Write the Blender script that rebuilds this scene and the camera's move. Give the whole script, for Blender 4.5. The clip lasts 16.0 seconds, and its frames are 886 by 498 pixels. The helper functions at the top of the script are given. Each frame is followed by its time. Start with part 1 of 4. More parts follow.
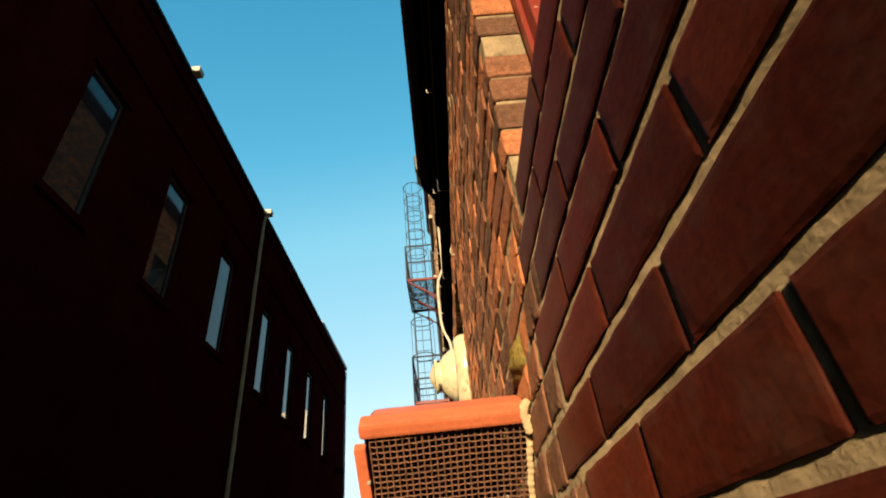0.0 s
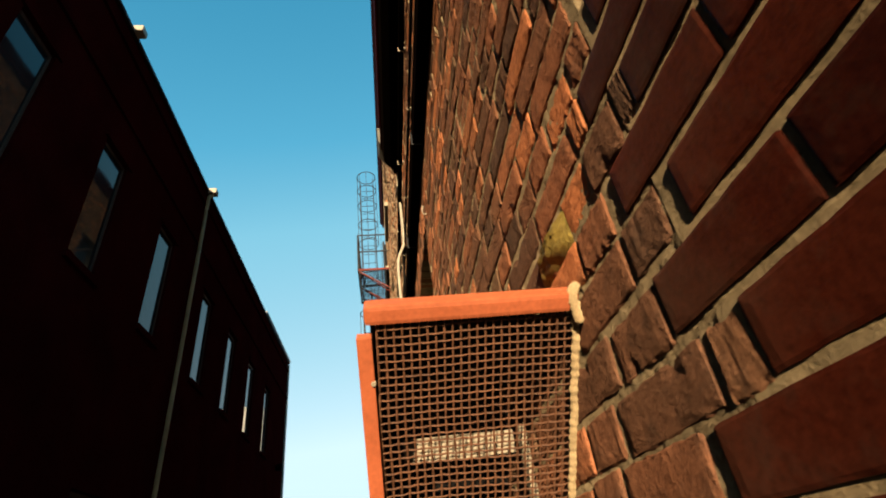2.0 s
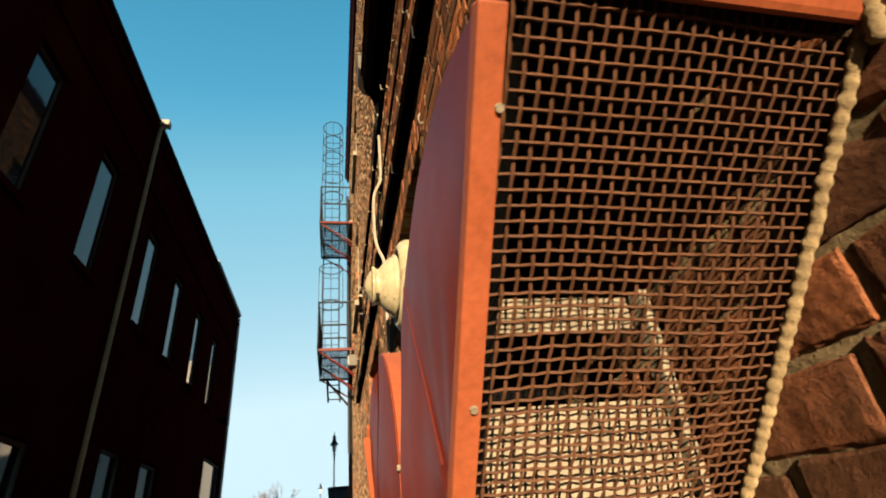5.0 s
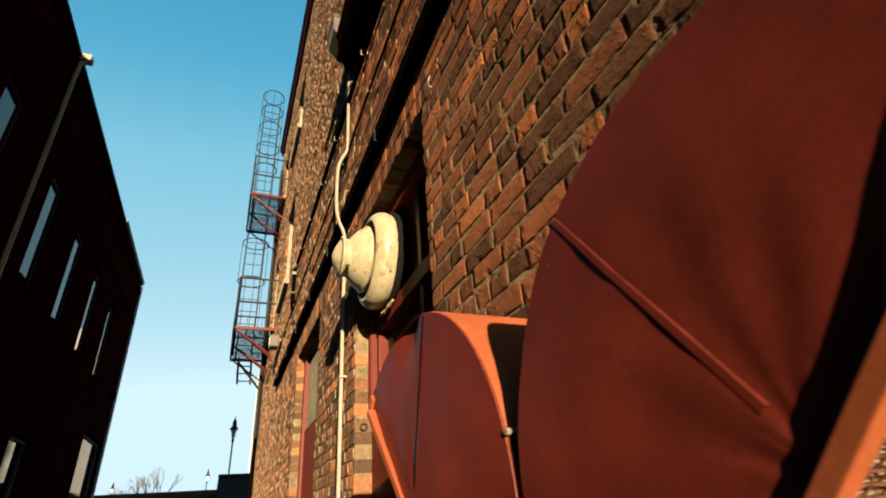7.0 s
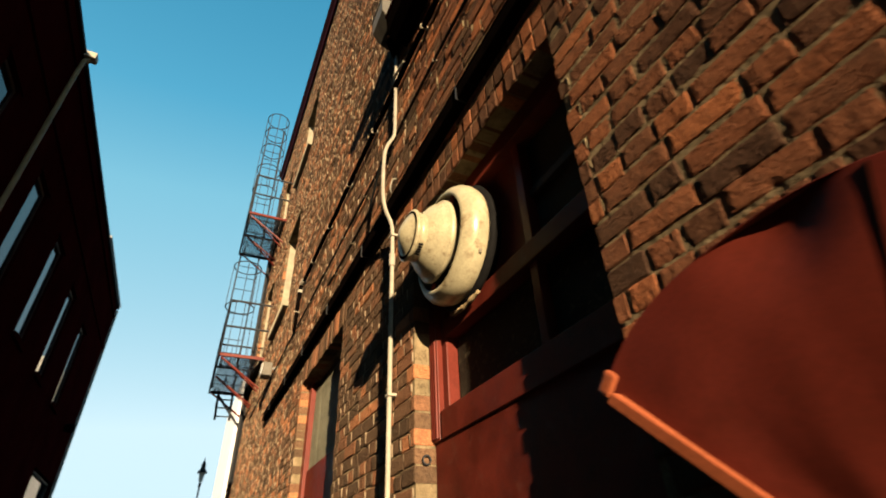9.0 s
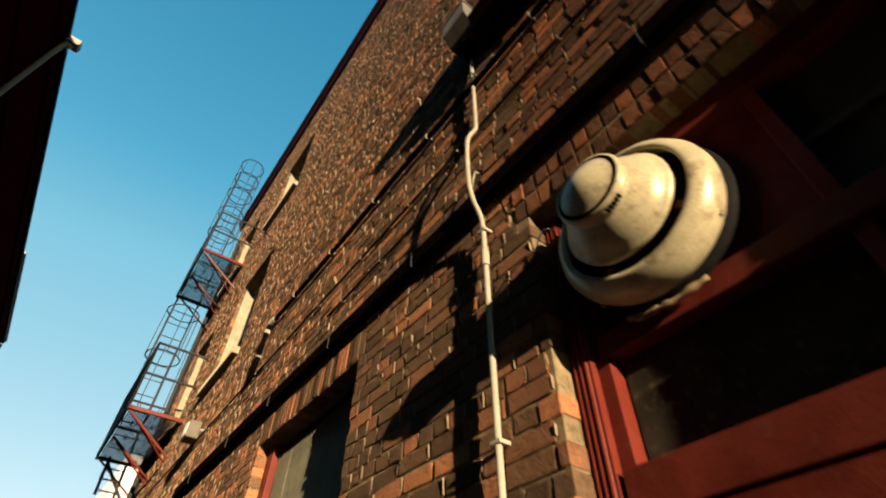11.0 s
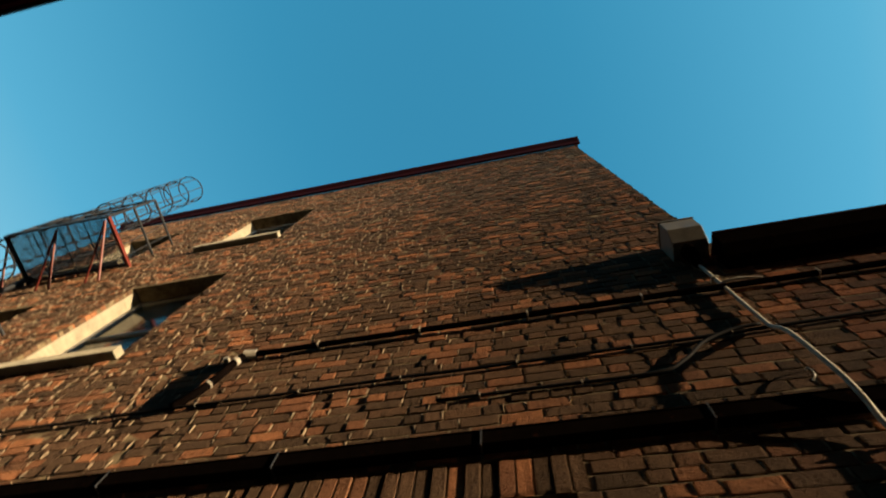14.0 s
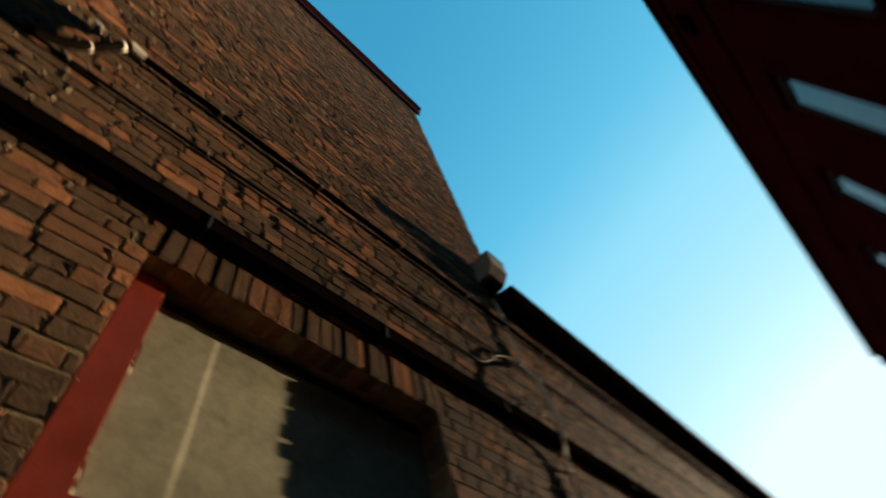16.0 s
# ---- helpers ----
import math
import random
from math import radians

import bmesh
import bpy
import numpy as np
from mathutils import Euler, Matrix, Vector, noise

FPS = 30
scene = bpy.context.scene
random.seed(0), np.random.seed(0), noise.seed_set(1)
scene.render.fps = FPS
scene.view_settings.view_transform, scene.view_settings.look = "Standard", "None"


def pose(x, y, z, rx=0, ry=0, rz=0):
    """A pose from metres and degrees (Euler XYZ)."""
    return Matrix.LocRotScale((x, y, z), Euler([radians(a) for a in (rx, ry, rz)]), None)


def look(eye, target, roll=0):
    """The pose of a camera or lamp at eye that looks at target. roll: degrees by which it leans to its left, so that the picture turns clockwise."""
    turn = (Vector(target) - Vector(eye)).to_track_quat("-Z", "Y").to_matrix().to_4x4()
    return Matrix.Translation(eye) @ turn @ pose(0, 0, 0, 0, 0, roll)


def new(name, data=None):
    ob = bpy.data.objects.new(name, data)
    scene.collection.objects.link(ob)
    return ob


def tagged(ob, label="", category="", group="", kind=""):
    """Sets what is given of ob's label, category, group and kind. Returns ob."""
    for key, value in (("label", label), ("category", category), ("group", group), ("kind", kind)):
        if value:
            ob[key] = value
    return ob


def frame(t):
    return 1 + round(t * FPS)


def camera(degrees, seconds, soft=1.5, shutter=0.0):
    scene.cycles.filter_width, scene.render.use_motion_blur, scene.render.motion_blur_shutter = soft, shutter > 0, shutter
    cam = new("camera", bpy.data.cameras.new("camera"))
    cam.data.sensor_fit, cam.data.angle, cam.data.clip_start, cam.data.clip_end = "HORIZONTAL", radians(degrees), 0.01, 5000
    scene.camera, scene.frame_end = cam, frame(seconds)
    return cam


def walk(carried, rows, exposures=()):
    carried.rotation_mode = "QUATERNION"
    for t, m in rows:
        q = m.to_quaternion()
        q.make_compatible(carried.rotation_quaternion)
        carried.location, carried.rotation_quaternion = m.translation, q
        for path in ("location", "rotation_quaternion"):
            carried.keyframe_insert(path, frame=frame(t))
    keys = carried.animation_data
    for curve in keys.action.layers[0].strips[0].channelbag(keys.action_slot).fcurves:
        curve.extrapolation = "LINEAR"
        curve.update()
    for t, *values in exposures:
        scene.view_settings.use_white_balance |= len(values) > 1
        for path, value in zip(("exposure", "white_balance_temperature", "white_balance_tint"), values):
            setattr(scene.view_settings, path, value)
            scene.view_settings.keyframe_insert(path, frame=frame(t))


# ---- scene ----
cam = camera(83.2, 16.0, 1.9, 0.5)
PATH = [
    (0, (-0.148, 0.028, 1.465), (-0.089, 1.677, 2.597), -6.5),
    (0.5, (-0.168, 0.073, 1.452), (-0.098, 1.744, 2.549), -6.4),
    (1, (-0.201, 0.151, 1.438), (-0.065, 1.828, 2.518), -7.1),
    (1.5, (-0.235, 0.232, 1.422), (-0.034, 1.892, 2.52), -7.8),
    (2, (-0.272, 0.307, 1.403), (-0.01, 1.95, 2.513), -8.2),
    (2.5, (-0.284, 0.376, 1.396), (0.005, 2.003, 2.524), -10.3),
    (3, (-0.282, 0.462, 1.385), (-0.015, 2.092, 2.512), -10.3),
    (3.5, (-0.283, 0.566, 1.388), (-0.026, 2.22, 2.483), -9.3),
    (4, (-0.292, 0.659, 1.399), (0.032, 2.335, 2.44), -9.4),
    (4.5, (-0.341, 0.698, 1.401), (0.01, 2.38, 2.424), -7.9),
    (5, (-0.389, 0.732, 1.396), (0.031, 2.418, 2.386), -6.6),
    (7.3, (-0.677, 1.039, 1.396), (0.053, 2.641, 2.345), -4.6),
    (7.5, (-0.688, 1.096, 1.393), (0.005, 2.715, 2.341), -4.9),
    (8, (-0.708, 1.261, 1.404), (-0.054, 2.867, 2.401), -6.6),
    (8.5, (-0.75, 1.475, 1.429), (-0.08, 3.047, 2.468), -6.2),
    (8.7, (-0.789, 1.588, 1.438), (-0.091, 3.127, 2.506), -4.5),
    (10.8, (-1.03, 2.825, 1.522), (-0.177, 4.006, 2.893), -1.2),
    (11, (-1.043, 2.935, 1.55), (-0.209, 4.071, 2.969), 0.7),
    (11.5, (-1.132, 3.262, 1.595), (-0.405, 4.213, 3.197), 7.3),
    (12, (-1.274, 3.627, 1.58), (-0.563, 4.381, 3.29), 9.4),
    (12.5, (-1.362, 3.986, 1.63), (-0.75, 4.628, 3.422), 14.9),
    (13, (-1.443, 4.364, 1.628), (-0.884, 4.905, 3.47), 18.8),
    (13.5, (-1.504, 4.796, 1.62), (-0.906, 5.203, 3.485), 16.8),
    (14, (-1.466, 5.218, 1.606), (-0.869, 5.494, 3.495), 14.1),
    (14.5, (-1.431, 5.651, 1.575), (-0.748, 5.817, 3.447), 12.3),
    (15, (-1.338, 6.062, 1.563), (-0.522, 6.023, 3.389), 4.8),
    (15.5, (-1.192, 6.376, 1.562), (-0.442, 5.922, 3.359), -12.2),
    (16, (-1.148, 6.68, 1.478), (-0.631, 5.719, 3.154), -19.3),
]
walk(cam, [(t, look(eye, target, roll)) for t, eye, target, roll in PATH], [(0.0, 1.9), (1.0, 1.88), (3.0, 1.66), (8.5, 1.68), (11.0, 1.66), (14.5, 1.7), (15.5, 1.88), (16.0, 2.02)])

# ---- sky and sun ----
SUN_WAY = Vector((0.156, 0.977, -0.148)).normalized()
world = bpy.data.worlds.new("world")
scene.world = world
world.use_nodes = True
wn = world.node_tree.nodes
sky = wn.new("ShaderNodeTexSky")
sky.sky_type = "NISHITA"
sky.sun_disc = False
sky.sun_elevation = radians(8.5)
sky.sun_rotation = math.atan2(-SUN_WAY.x, -SUN_WAY.y)
sky.air_density, sky.dust_density, sky.ozone_density = 1.0, 0.4, 3.0
# the clear sky runs from deep teal overhead to near white at the horizon and round the sun
level = wn.new("ShaderNodeRGBToBW")
world.node_tree.links.new(sky.outputs[0], level.inputs[0])
part_of = wn.new("ShaderNodeMath")
part_of.operation = "MULTIPLY"
part_of.inputs[1].default_value = 1 / 3.0
world.node_tree.links.new(level.outputs[0], part_of.inputs[0])
hue = wn.new("ShaderNodeValToRGB")
el = hue.color_ramp.elements
el.new(0.3), el.new(0.45), el.new(0.65)
for k, (p, c) in enumerate(((0.10, (0.06, 0.42, 0.76)), (0.18, (0.09, 0.62, 1.05)), (0.28, (0.22, 0.96, 1.46)), (0.37, (0.52, 1.32, 1.72)), (0.95, (1.55, 2.08, 2.3)))):
    el[k].position, el[k].color = p, (*c, 1)
world.node_tree.links.new(part_of.outputs[0], hue.inputs[0])
world.node_tree.links.new(hue.outputs[0], wn["Background"].inputs[0])
wn["Background"].inputs[1].default_value = 0.14
sun = new("sun", bpy.data.lights.new("sun", "SUN"))
sun.data.energy, sun.data.angle, sun.data.color = 4.8, radians(0.5), (1.0, 0.74, 0.46)
sun.matrix_world = look(Vector((0, 0, 30)) - 20 * SUN_WAY, Vector((0, 0, 30)))

# ---- materials ----
def nodes_of(name):
    m = bpy.data.materials.new(name)
    m.use_nodes = True
    nt = m.node_tree
    return m, nt, nt.nodes, nt.links, nt.nodes["Principled BSDF"]


def noise_node(nt, scale, detail=6.0, rough=0.6, vec=None):
    n = nt.nodes.new("ShaderNodeTexNoise")
    n.inputs["Scale"].default_value, n.inputs["Detail"].default_value, n.inputs["Roughness"].default_value = scale, detail, rough
    nt.links.new(vec if vec else nt.nodes.new("ShaderNodeTexCoord").outputs["Object"], n.inputs["Vector"])
    return n


def ramp_node(nt, src, stops):
    r = nt.nodes.new("ShaderNodeValToRGB")
    e = r.color_ramp.elements
    while len(e) < len(stops):
        e.new(0.5)
    for k, (p, c) in enumerate(stops):
        e[k].position, e[k].color = p, (*c, 1)
    nt.links.new(src, r.inputs[0])
    return r


def mixed(nt, fac, a, b, mode="MIX"):
    n = nt.nodes.new("ShaderNodeMix")
    n.data_type, n.blend_type = "RGBA", mode
    for key, v in ((0, fac), (6, a), (7, b)):
        if isinstance(v, (int, float)):
            n.inputs[key].default_value = v
        elif isinstance(v, tuple):
            n.inputs[key].default_value = (*v, 1)
        else:
            nt.links.new(v, n.inputs[key])
    return n.outputs[2]


def bumped(nt, bsdf, height, strength, distance):
    b = nt.nodes.new("ShaderNodeBump")
    b.inputs["Strength"].default_value, b.inputs["Distance"].default_value = strength, distance
    nt.links.new(height, b.inputs["Height"])
    nt.links.new(b.outputs[0], bsdf.inputs["Normal"])


def plain_mat(name, base, rough=0.6, metal=0.0, vary=0.35, scale=6.0, fine=90.0, bump=0.25, dist=0.002, stain=None, stain_at=(0.55, 0.75), spec=0.15, flecks=None):
    m, nt, ns, ln, bsdf = nodes_of(name)
    tc = nt.nodes.new("ShaderNodeTexCoord").outputs["Object"]
    big, small = noise_node(nt, scale, 5, 0.6, tc), noise_node(nt, fine, 6, 0.65, tc)
    dark = tuple(c * (1 - vary) for c in base)
    lite = tuple(min(1, c * (1 + vary * 0.6)) for c in base)
    col = ramp_node(nt, big.outputs[0], [(0.3, dark), (0.7, lite)]).outputs[0]
    grain = ramp_node(nt, small.outputs[0], [(0.3, (0.72, 0.72, 0.72)), (0.7, (1.0, 1.0, 1.0))]).outputs[0]
    col = mixed(nt, 1.0, col, grain, "MULTIPLY")
    if stain:
        patch = noise_node(nt, scale * 2.3, 8, 0.7, tc)
        k = ramp_node(nt, patch.outputs[0], [(stain_at[0], (0, 0, 0)), (stain_at[1], (1, 1, 1))]).outputs[0]
        col = mixed(nt, k, col, stain)
    if flecks:
        spot = noise_node(nt, 42, 3, 0.5, tc)
        col = mixed(nt, ramp_node(nt, spot.outputs[0], [(0.75, (0, 0, 0)), (0.77, (0.6, 0.6, 0.6))]).outputs[0], col, flecks)
    ln.new(col, bsdf.inputs["Base Color"])
    rr = ramp_node(nt, big.outputs[0], [(0.25, (rough * 0.8,) * 3), (0.75, (min(1, rough * 1.2),) * 3)]).outputs[0]
    ln.new(rr, bsdf.inputs["Roughness"])
    bsdf.inputs["Metallic"].default_value = metal
    bsdf.inputs["Specular IOR Level"].default_value = spec
    bsdf.inputs["Diffuse Roughness"].default_value = 1.0 if rough > 0.8 else 0.3
    bumped(nt, bsdf, small.outputs[0], bump, dist)
    return m


def brick_mat(name, stops, bump, dist, rough=0.85, soot=0.55, fine=55.0):
    m, nt, ns, ln, bsdf = nodes_of(name)
    geo, info = ns.new("ShaderNodeNewGeometry"), ns.new("ShaderNodeObjectInfo")
    add = ns.new("ShaderNodeMath")
    add.operation = "ADD"
    ln.new(geo.outputs["Random Per Island"], add.inputs[0])
    ln.new(info.outputs["Random"], add.inputs[1])
    fr = ns.new("ShaderNodeMath")
    fr.operation = "FRACT"
    ln.new(add.outputs[0], fr.inputs[0])
    pos = geo.outputs["Position"]
    col = ramp_node(nt, fr.outputs[0], stops).outputs[0]
    small, mid, big = noise_node(nt, fine, 8, 0.7, pos), noise_node(nt, 26, 6, 0.65, pos), noise_node(nt, 1.3, 5, 0.6, pos)
    col = mixed(nt, 1.0, col, ramp_node(nt, small.outputs[0], [(0.3, (0.55, 0.52, 0.5)), (0.65, (1.1, 1.08, 1.05))]).outputs[0], "MULTIPLY")
    col = mixed(nt, ramp_node(nt, mid.outputs[0], [(0.5, (0, 0, 0)), (0.75, (soot, soot, soot))]).outputs[0], col, (0.035, 0.026, 0.02))
    col = mixed(nt, ramp_node(nt, big.outputs[0], [(0.42, (0, 0, 0)), (0.72, (0.5, 0.5, 0.5))]).outputs[0], col, (0.06, 0.045, 0.03))
    ln.new(col, bsdf.inputs["Base Color"])
    bsdf.inputs["Roughness"].default_value = rough
    bsdf.inputs["Diffuse Roughness"].default_value = 1.0
    bsdf.inputs["Specular IOR Level"].default_value = 0.02 if rough > 0.6 else 0.015
    h = ns.new("ShaderNodeMath")
    h.operation = "ADD"
    ln.new(small.outputs[0], h.inputs[0])
    ln.new(mid.outputs[0], h.inputs[1])
    bumped(nt, bsdf, h.outputs[0], bump, dist)
    return m


OLD = [(0.0, (0.088, 0.050, 0.033)), (0.25, (0.145, 0.071, 0.042)), (0.5, (0.20, 0.089, 0.049)), (0.74, (0.262, 0.106, 0.054)), (0.87, (0.43, 0.163, 0.070)), (0.93, (0.33, 0.126, 0.06)), (0.97, (0.16, 0.094, 0.055)), (1.0, (0.098, 0.059, 0.038))]
SMOOTH = [(0.0, (0.022, 0.0046, 0.0026)), (0.5, (0.032, 0.0064, 0.0034)), (1.0, (0.043, 0.009, 0.0046))]
M_BRICK = brick_mat("old brick", OLD, 1.0, 0.010, 0.85, 0.6, 105.0)
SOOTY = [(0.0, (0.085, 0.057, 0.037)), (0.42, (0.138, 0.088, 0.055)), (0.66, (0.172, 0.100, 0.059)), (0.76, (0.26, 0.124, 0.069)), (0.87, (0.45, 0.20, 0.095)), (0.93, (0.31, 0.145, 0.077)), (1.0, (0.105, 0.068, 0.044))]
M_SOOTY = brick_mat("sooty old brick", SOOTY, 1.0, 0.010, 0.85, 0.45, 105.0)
M_POINT = plain_mat("fresh lime pointing", (0.2228, 0.1726, 0.1003), 0.95, 0, 0.3, 12, 180, 0.8, 0.003, (0.18, 0.13, 0.08), (0.58, 0.75), 0.05)
M_SMOOTH = brick_mat("pressed brick", SMOOTH, 0.35, 0.0012, 0.55, 0.3, 120.0)
# brighter than M_MORTAR: sun caught on proud joints, put into the colour
M_LIT_LIME = plain_mat("lime mortar with caught sun in its colour", (0.31, 0.235, 0.155), 0.95, 0, 0.35, 9, 160, 1.0, 0.004, (0.12, 0.09, 0.06), (0.58, 0.72), 0.05)
M_MORTAR = plain_mat("lime mortar", (0.236, 0.1824, 0.1073), 0.95, 0, 0.5, 9, 160, 1.0, 0.006, (0.08, 0.06, 0.035), (0.52, 0.7), 0.05)
M_FOAM = plain_mat("aged sealant foam", (0.189, 0.1395, 0.0315), 0.8, 0, 0.5, 30, 140, 1.0, 0.006, (0.12, 0.08, 0.03))
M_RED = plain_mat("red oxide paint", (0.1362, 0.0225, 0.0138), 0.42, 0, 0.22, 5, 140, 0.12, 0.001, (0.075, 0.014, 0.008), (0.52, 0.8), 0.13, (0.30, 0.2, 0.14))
# same paint as M_RED; direct sunlight is put into its brighter orange
M_RED_LIT = plain_mat("red paint with sunlight in its colour", (0.3157, 0.0858, 0.03569), 0.5, 0, 0.18, 8, 140, 0.15, 0.001, (0.30, 0.075, 0.04), (0.62, 0.8), 0.15, (0.45, 0.33, 0.24))
M_REDDARK = plain_mat("weathered red paint", (0.1109, 0.01663, 0.00924), 0.6, 0, 0.4, 7, 110, 0.4, 0.002, (0.10, 0.03, 0.02))
M_WIRE = plain_mat("painted wire mesh", (0.09775, 0.0442, 0.02295), 0.7, 0, 0.4, 40, 200, 0.3, 0.0006)
M_LEAD = plain_mat("dull grey sheet metal", (0.144, 0.132, 0.108), 0.6, 0.1, 0.3, 9, 90, 0.2, 0.001, (0.12, 0.10, 0.08))
M_ZINC = plain_mat("dusty galvanised sheet", (0.2721, 0.237, 0.1755), 0.6, 0.15, 0.3, 25, 130, 0.4, 0.002, (0.25, 0.19, 0.12))
M_ROPE = plain_mat("crusty caulking", (0.3214, 0.2436, 0.1348), 0.85, 0, 0.4, 60, 220, 0.8, 0.003, (0.22, 0.15, 0.08))
M_CREAM = plain_mat("cream enamel", (0.476, 0.4284, 0.2761), 0.34, 0.1, 0.3, 7, 120, 0.15, 0.001, (0.13, 0.08, 0.04), (0.54, 0.72))
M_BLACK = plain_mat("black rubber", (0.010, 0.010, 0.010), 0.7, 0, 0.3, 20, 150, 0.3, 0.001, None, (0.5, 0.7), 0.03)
M_TRUNK = plain_mat("black painted steel", (0.0035, 0.0024, 0.002), 0.8, 0, 0.4, 8, 120, 0.3, 0.001, (0.02, 0.008, 0.005), (0.6, 0.8), 0.0)
M_IRON = plain_mat("blackened iron", (0.022, 0.024, 0.027), 0.6, 0, 0.4, 10, 120, 0.3, 0.001, (0.07, 0.03, 0.022), (0.6, 0.8), 0.15)
M_CONDUIT = plain_mat("off-white painted conduit", (0.3571, 0.3283, 0.2592), 0.5, 0, 0.2, 15, 150, 0.2, 0.001, (0.38, 0.31, 0.22), (0.62, 0.8))
M_STONE = plain_mat("limestone sill", (0.385, 0.35, 0.252), 0.85, 0, 0.25, 8, 90, 0.5, 0.003, (0.22, 0.19, 0.13))
M_CANVAS = plain_mat("greyed tarpaulin", (0.2025, 0.195, 0.1387), 0.7, 0, 0.3, 3.5, 30, 0.12, 0.003, (0.10, 0.10, 0.075), (0.55, 0.75), 0.04)
M_WOOD = plain_mat("dark window timber", (0.05, 0.035, 0.028), 0.6, 0, 0.4, 12, 120, 0.4, 0.001)
M_SCREEN = plain_mat("dusty insect screen", (0.036, 0.03, 0.021), 0.8, 0, 0.5, 14, 260, 0.8, 0.002, (0.13, 0.10, 0.06))
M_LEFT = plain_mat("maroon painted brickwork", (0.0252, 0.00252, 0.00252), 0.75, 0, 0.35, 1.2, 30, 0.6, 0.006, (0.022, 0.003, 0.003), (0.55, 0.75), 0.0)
M_COPING = plain_mat("dark coping metal", (0.02, 0.02, 0.022), 0.6, 0, 0.3, 3, 60, 0.2, 0.001, None, (0.5, 0.7), 0.03)
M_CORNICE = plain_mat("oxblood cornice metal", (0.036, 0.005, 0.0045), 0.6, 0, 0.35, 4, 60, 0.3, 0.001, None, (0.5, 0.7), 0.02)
M_GREYTRIM = plain_mat("pale grey trim", (0.315, 0.315, 0.3), 0.6, 0, 0.2, 5, 80, 0.2, 0.001)
M_SHOPTRIM = plain_mat("dulled grey frame paint", (0.09, 0.09, 0.085), 0.7, 0, 0.25, 5, 80, 0.2, 0.001)
M_ASPHALT = plain_mat("worn asphalt", (0.05, 0.05, 0.052), 0.9, 0, 0.4, 0.8, 60, 0.8, 0.006)
M_WHITE = plain_mat("white render", (0.80, 0.79, 0.76), 0.8, 0, 0.06, 0.6, 30, 0.3, 0.003)
M_GREEN = plain_mat("green painted shopfront", (0.022, 0.085, 0.016), 0.6, 0, 0.25, 1, 30, 0.2, 0.002)
M_FASCIA = plain_mat("brown fascia", (0.10, 0.035, 0.025), 0.6, 0, 0.3, 2, 40, 0.2, 0.002)
M_SLATE = plain_mat("charcoal cladding", (0.03, 0.03, 0.033), 0.7, 0, 0.3, 2, 40, 0.3, 0.002)
M_BARK = plain_mat("bare grey bark", (0.12, 0.09, 0.07), 0.9, 0, 0.3, 6, 60, 0.5, 0.003)
M_YELLOW = plain_mat("ochre painted pipe", (0.238, 0.168, 0.084), 0.55, 0, 0.25, 6, 90, 0.2, 0.001)
M_LENS = plain_mat("frosted lamp glass", (0.7, 0.7, 0.66), 0.3, 0, 0.1, 5, 80, 0.1, 0.001)


def glass_mat(name, tint, rough):
    m, nt, ns, ln, bsdf = nodes_of(name)
    n = noise_node(nt, 3.0, 4, 0.5)
    ln.new(ramp_node(nt, n.outputs[0], [(0.3, tuple(c * 0.6 for c in tint)), (0.7, tint)]).outputs[0], bsdf.inputs["Base Color"])
    bsdf.inputs["Roughness"].default_value = rough
    bsdf.inputs["IOR"].default_value = 1.52
    bsdf.inputs["Specular IOR Level"].default_value = 0.3
    bumped(nt, bsdf, n.outputs[0], 0.05, 0.01)
    return m


M_GLASS = glass_mat("dark window glass", (0.012, 0.014, 0.016), 0.04)
M_GLASSB = glass_mat("olive-grey window glass", (0.06, 0.062, 0.05), 0.10)

# ---- mesh helpers ----
def mesh_ob(name, verts, faces, mat, parent=None, label="", smooth=False):
    me = bpy.data.meshes.new(name)
    me.from_pydata(verts, [], faces)
    me.materials.append(mat)
    if smooth:
        me.polygons.foreach_set("use_smooth", [True] * len(me.polygons))
    me.update()
    ob = new(name, me)
    if parent:
        ob.parent = parent
    if label:
        ob["label"] = label
    return ob


def part(name, bm, mat, parent=None, label="", smooth=False):
    bmesh.ops.recalc_face_normals(bm, faces=bm.faces)
    me = bpy.data.meshes.new(name)
    bm.to_mesh(me)
    bm.free()
    me.materials.append(mat)
    if smooth:
        for p in me.polygons:
            p.use_smooth = True
    ob = new(name, me)
    if parent:
        ob.parent = parent
    if label:
        ob["label"] = label
    return ob


def thing(name, label, category, group="", kind=""):
    return tagged(new(name), label, category, group, kind)


def add_box(bm, a, b, bevel=0.0, m=None):
    made = bmesh.ops.create_cube(bm, size=1)["verts"]
    for v in made:
        v.co = Vector([(a[i] + b[i]) / 2 + v.co[i] * (b[i] - a[i]) for i in range(3)])
    if bevel:
        edges = list({e for v in made for e in v.link_edges})
        made = list({v for f in bmesh.ops.bevel(bm, geom=edges, offset=bevel, segments=2, affect="EDGES", profile=0.6)["faces"] for v in f.verts} | {v for v in made if v.is_valid})
    if m is not None:
        bmesh.ops.transform(bm, matrix=m, verts=made)
    return bm


def box(a, b, bevel=0.004, m=None):
    return add_box(bmesh.new(), a, b, bevel, m)


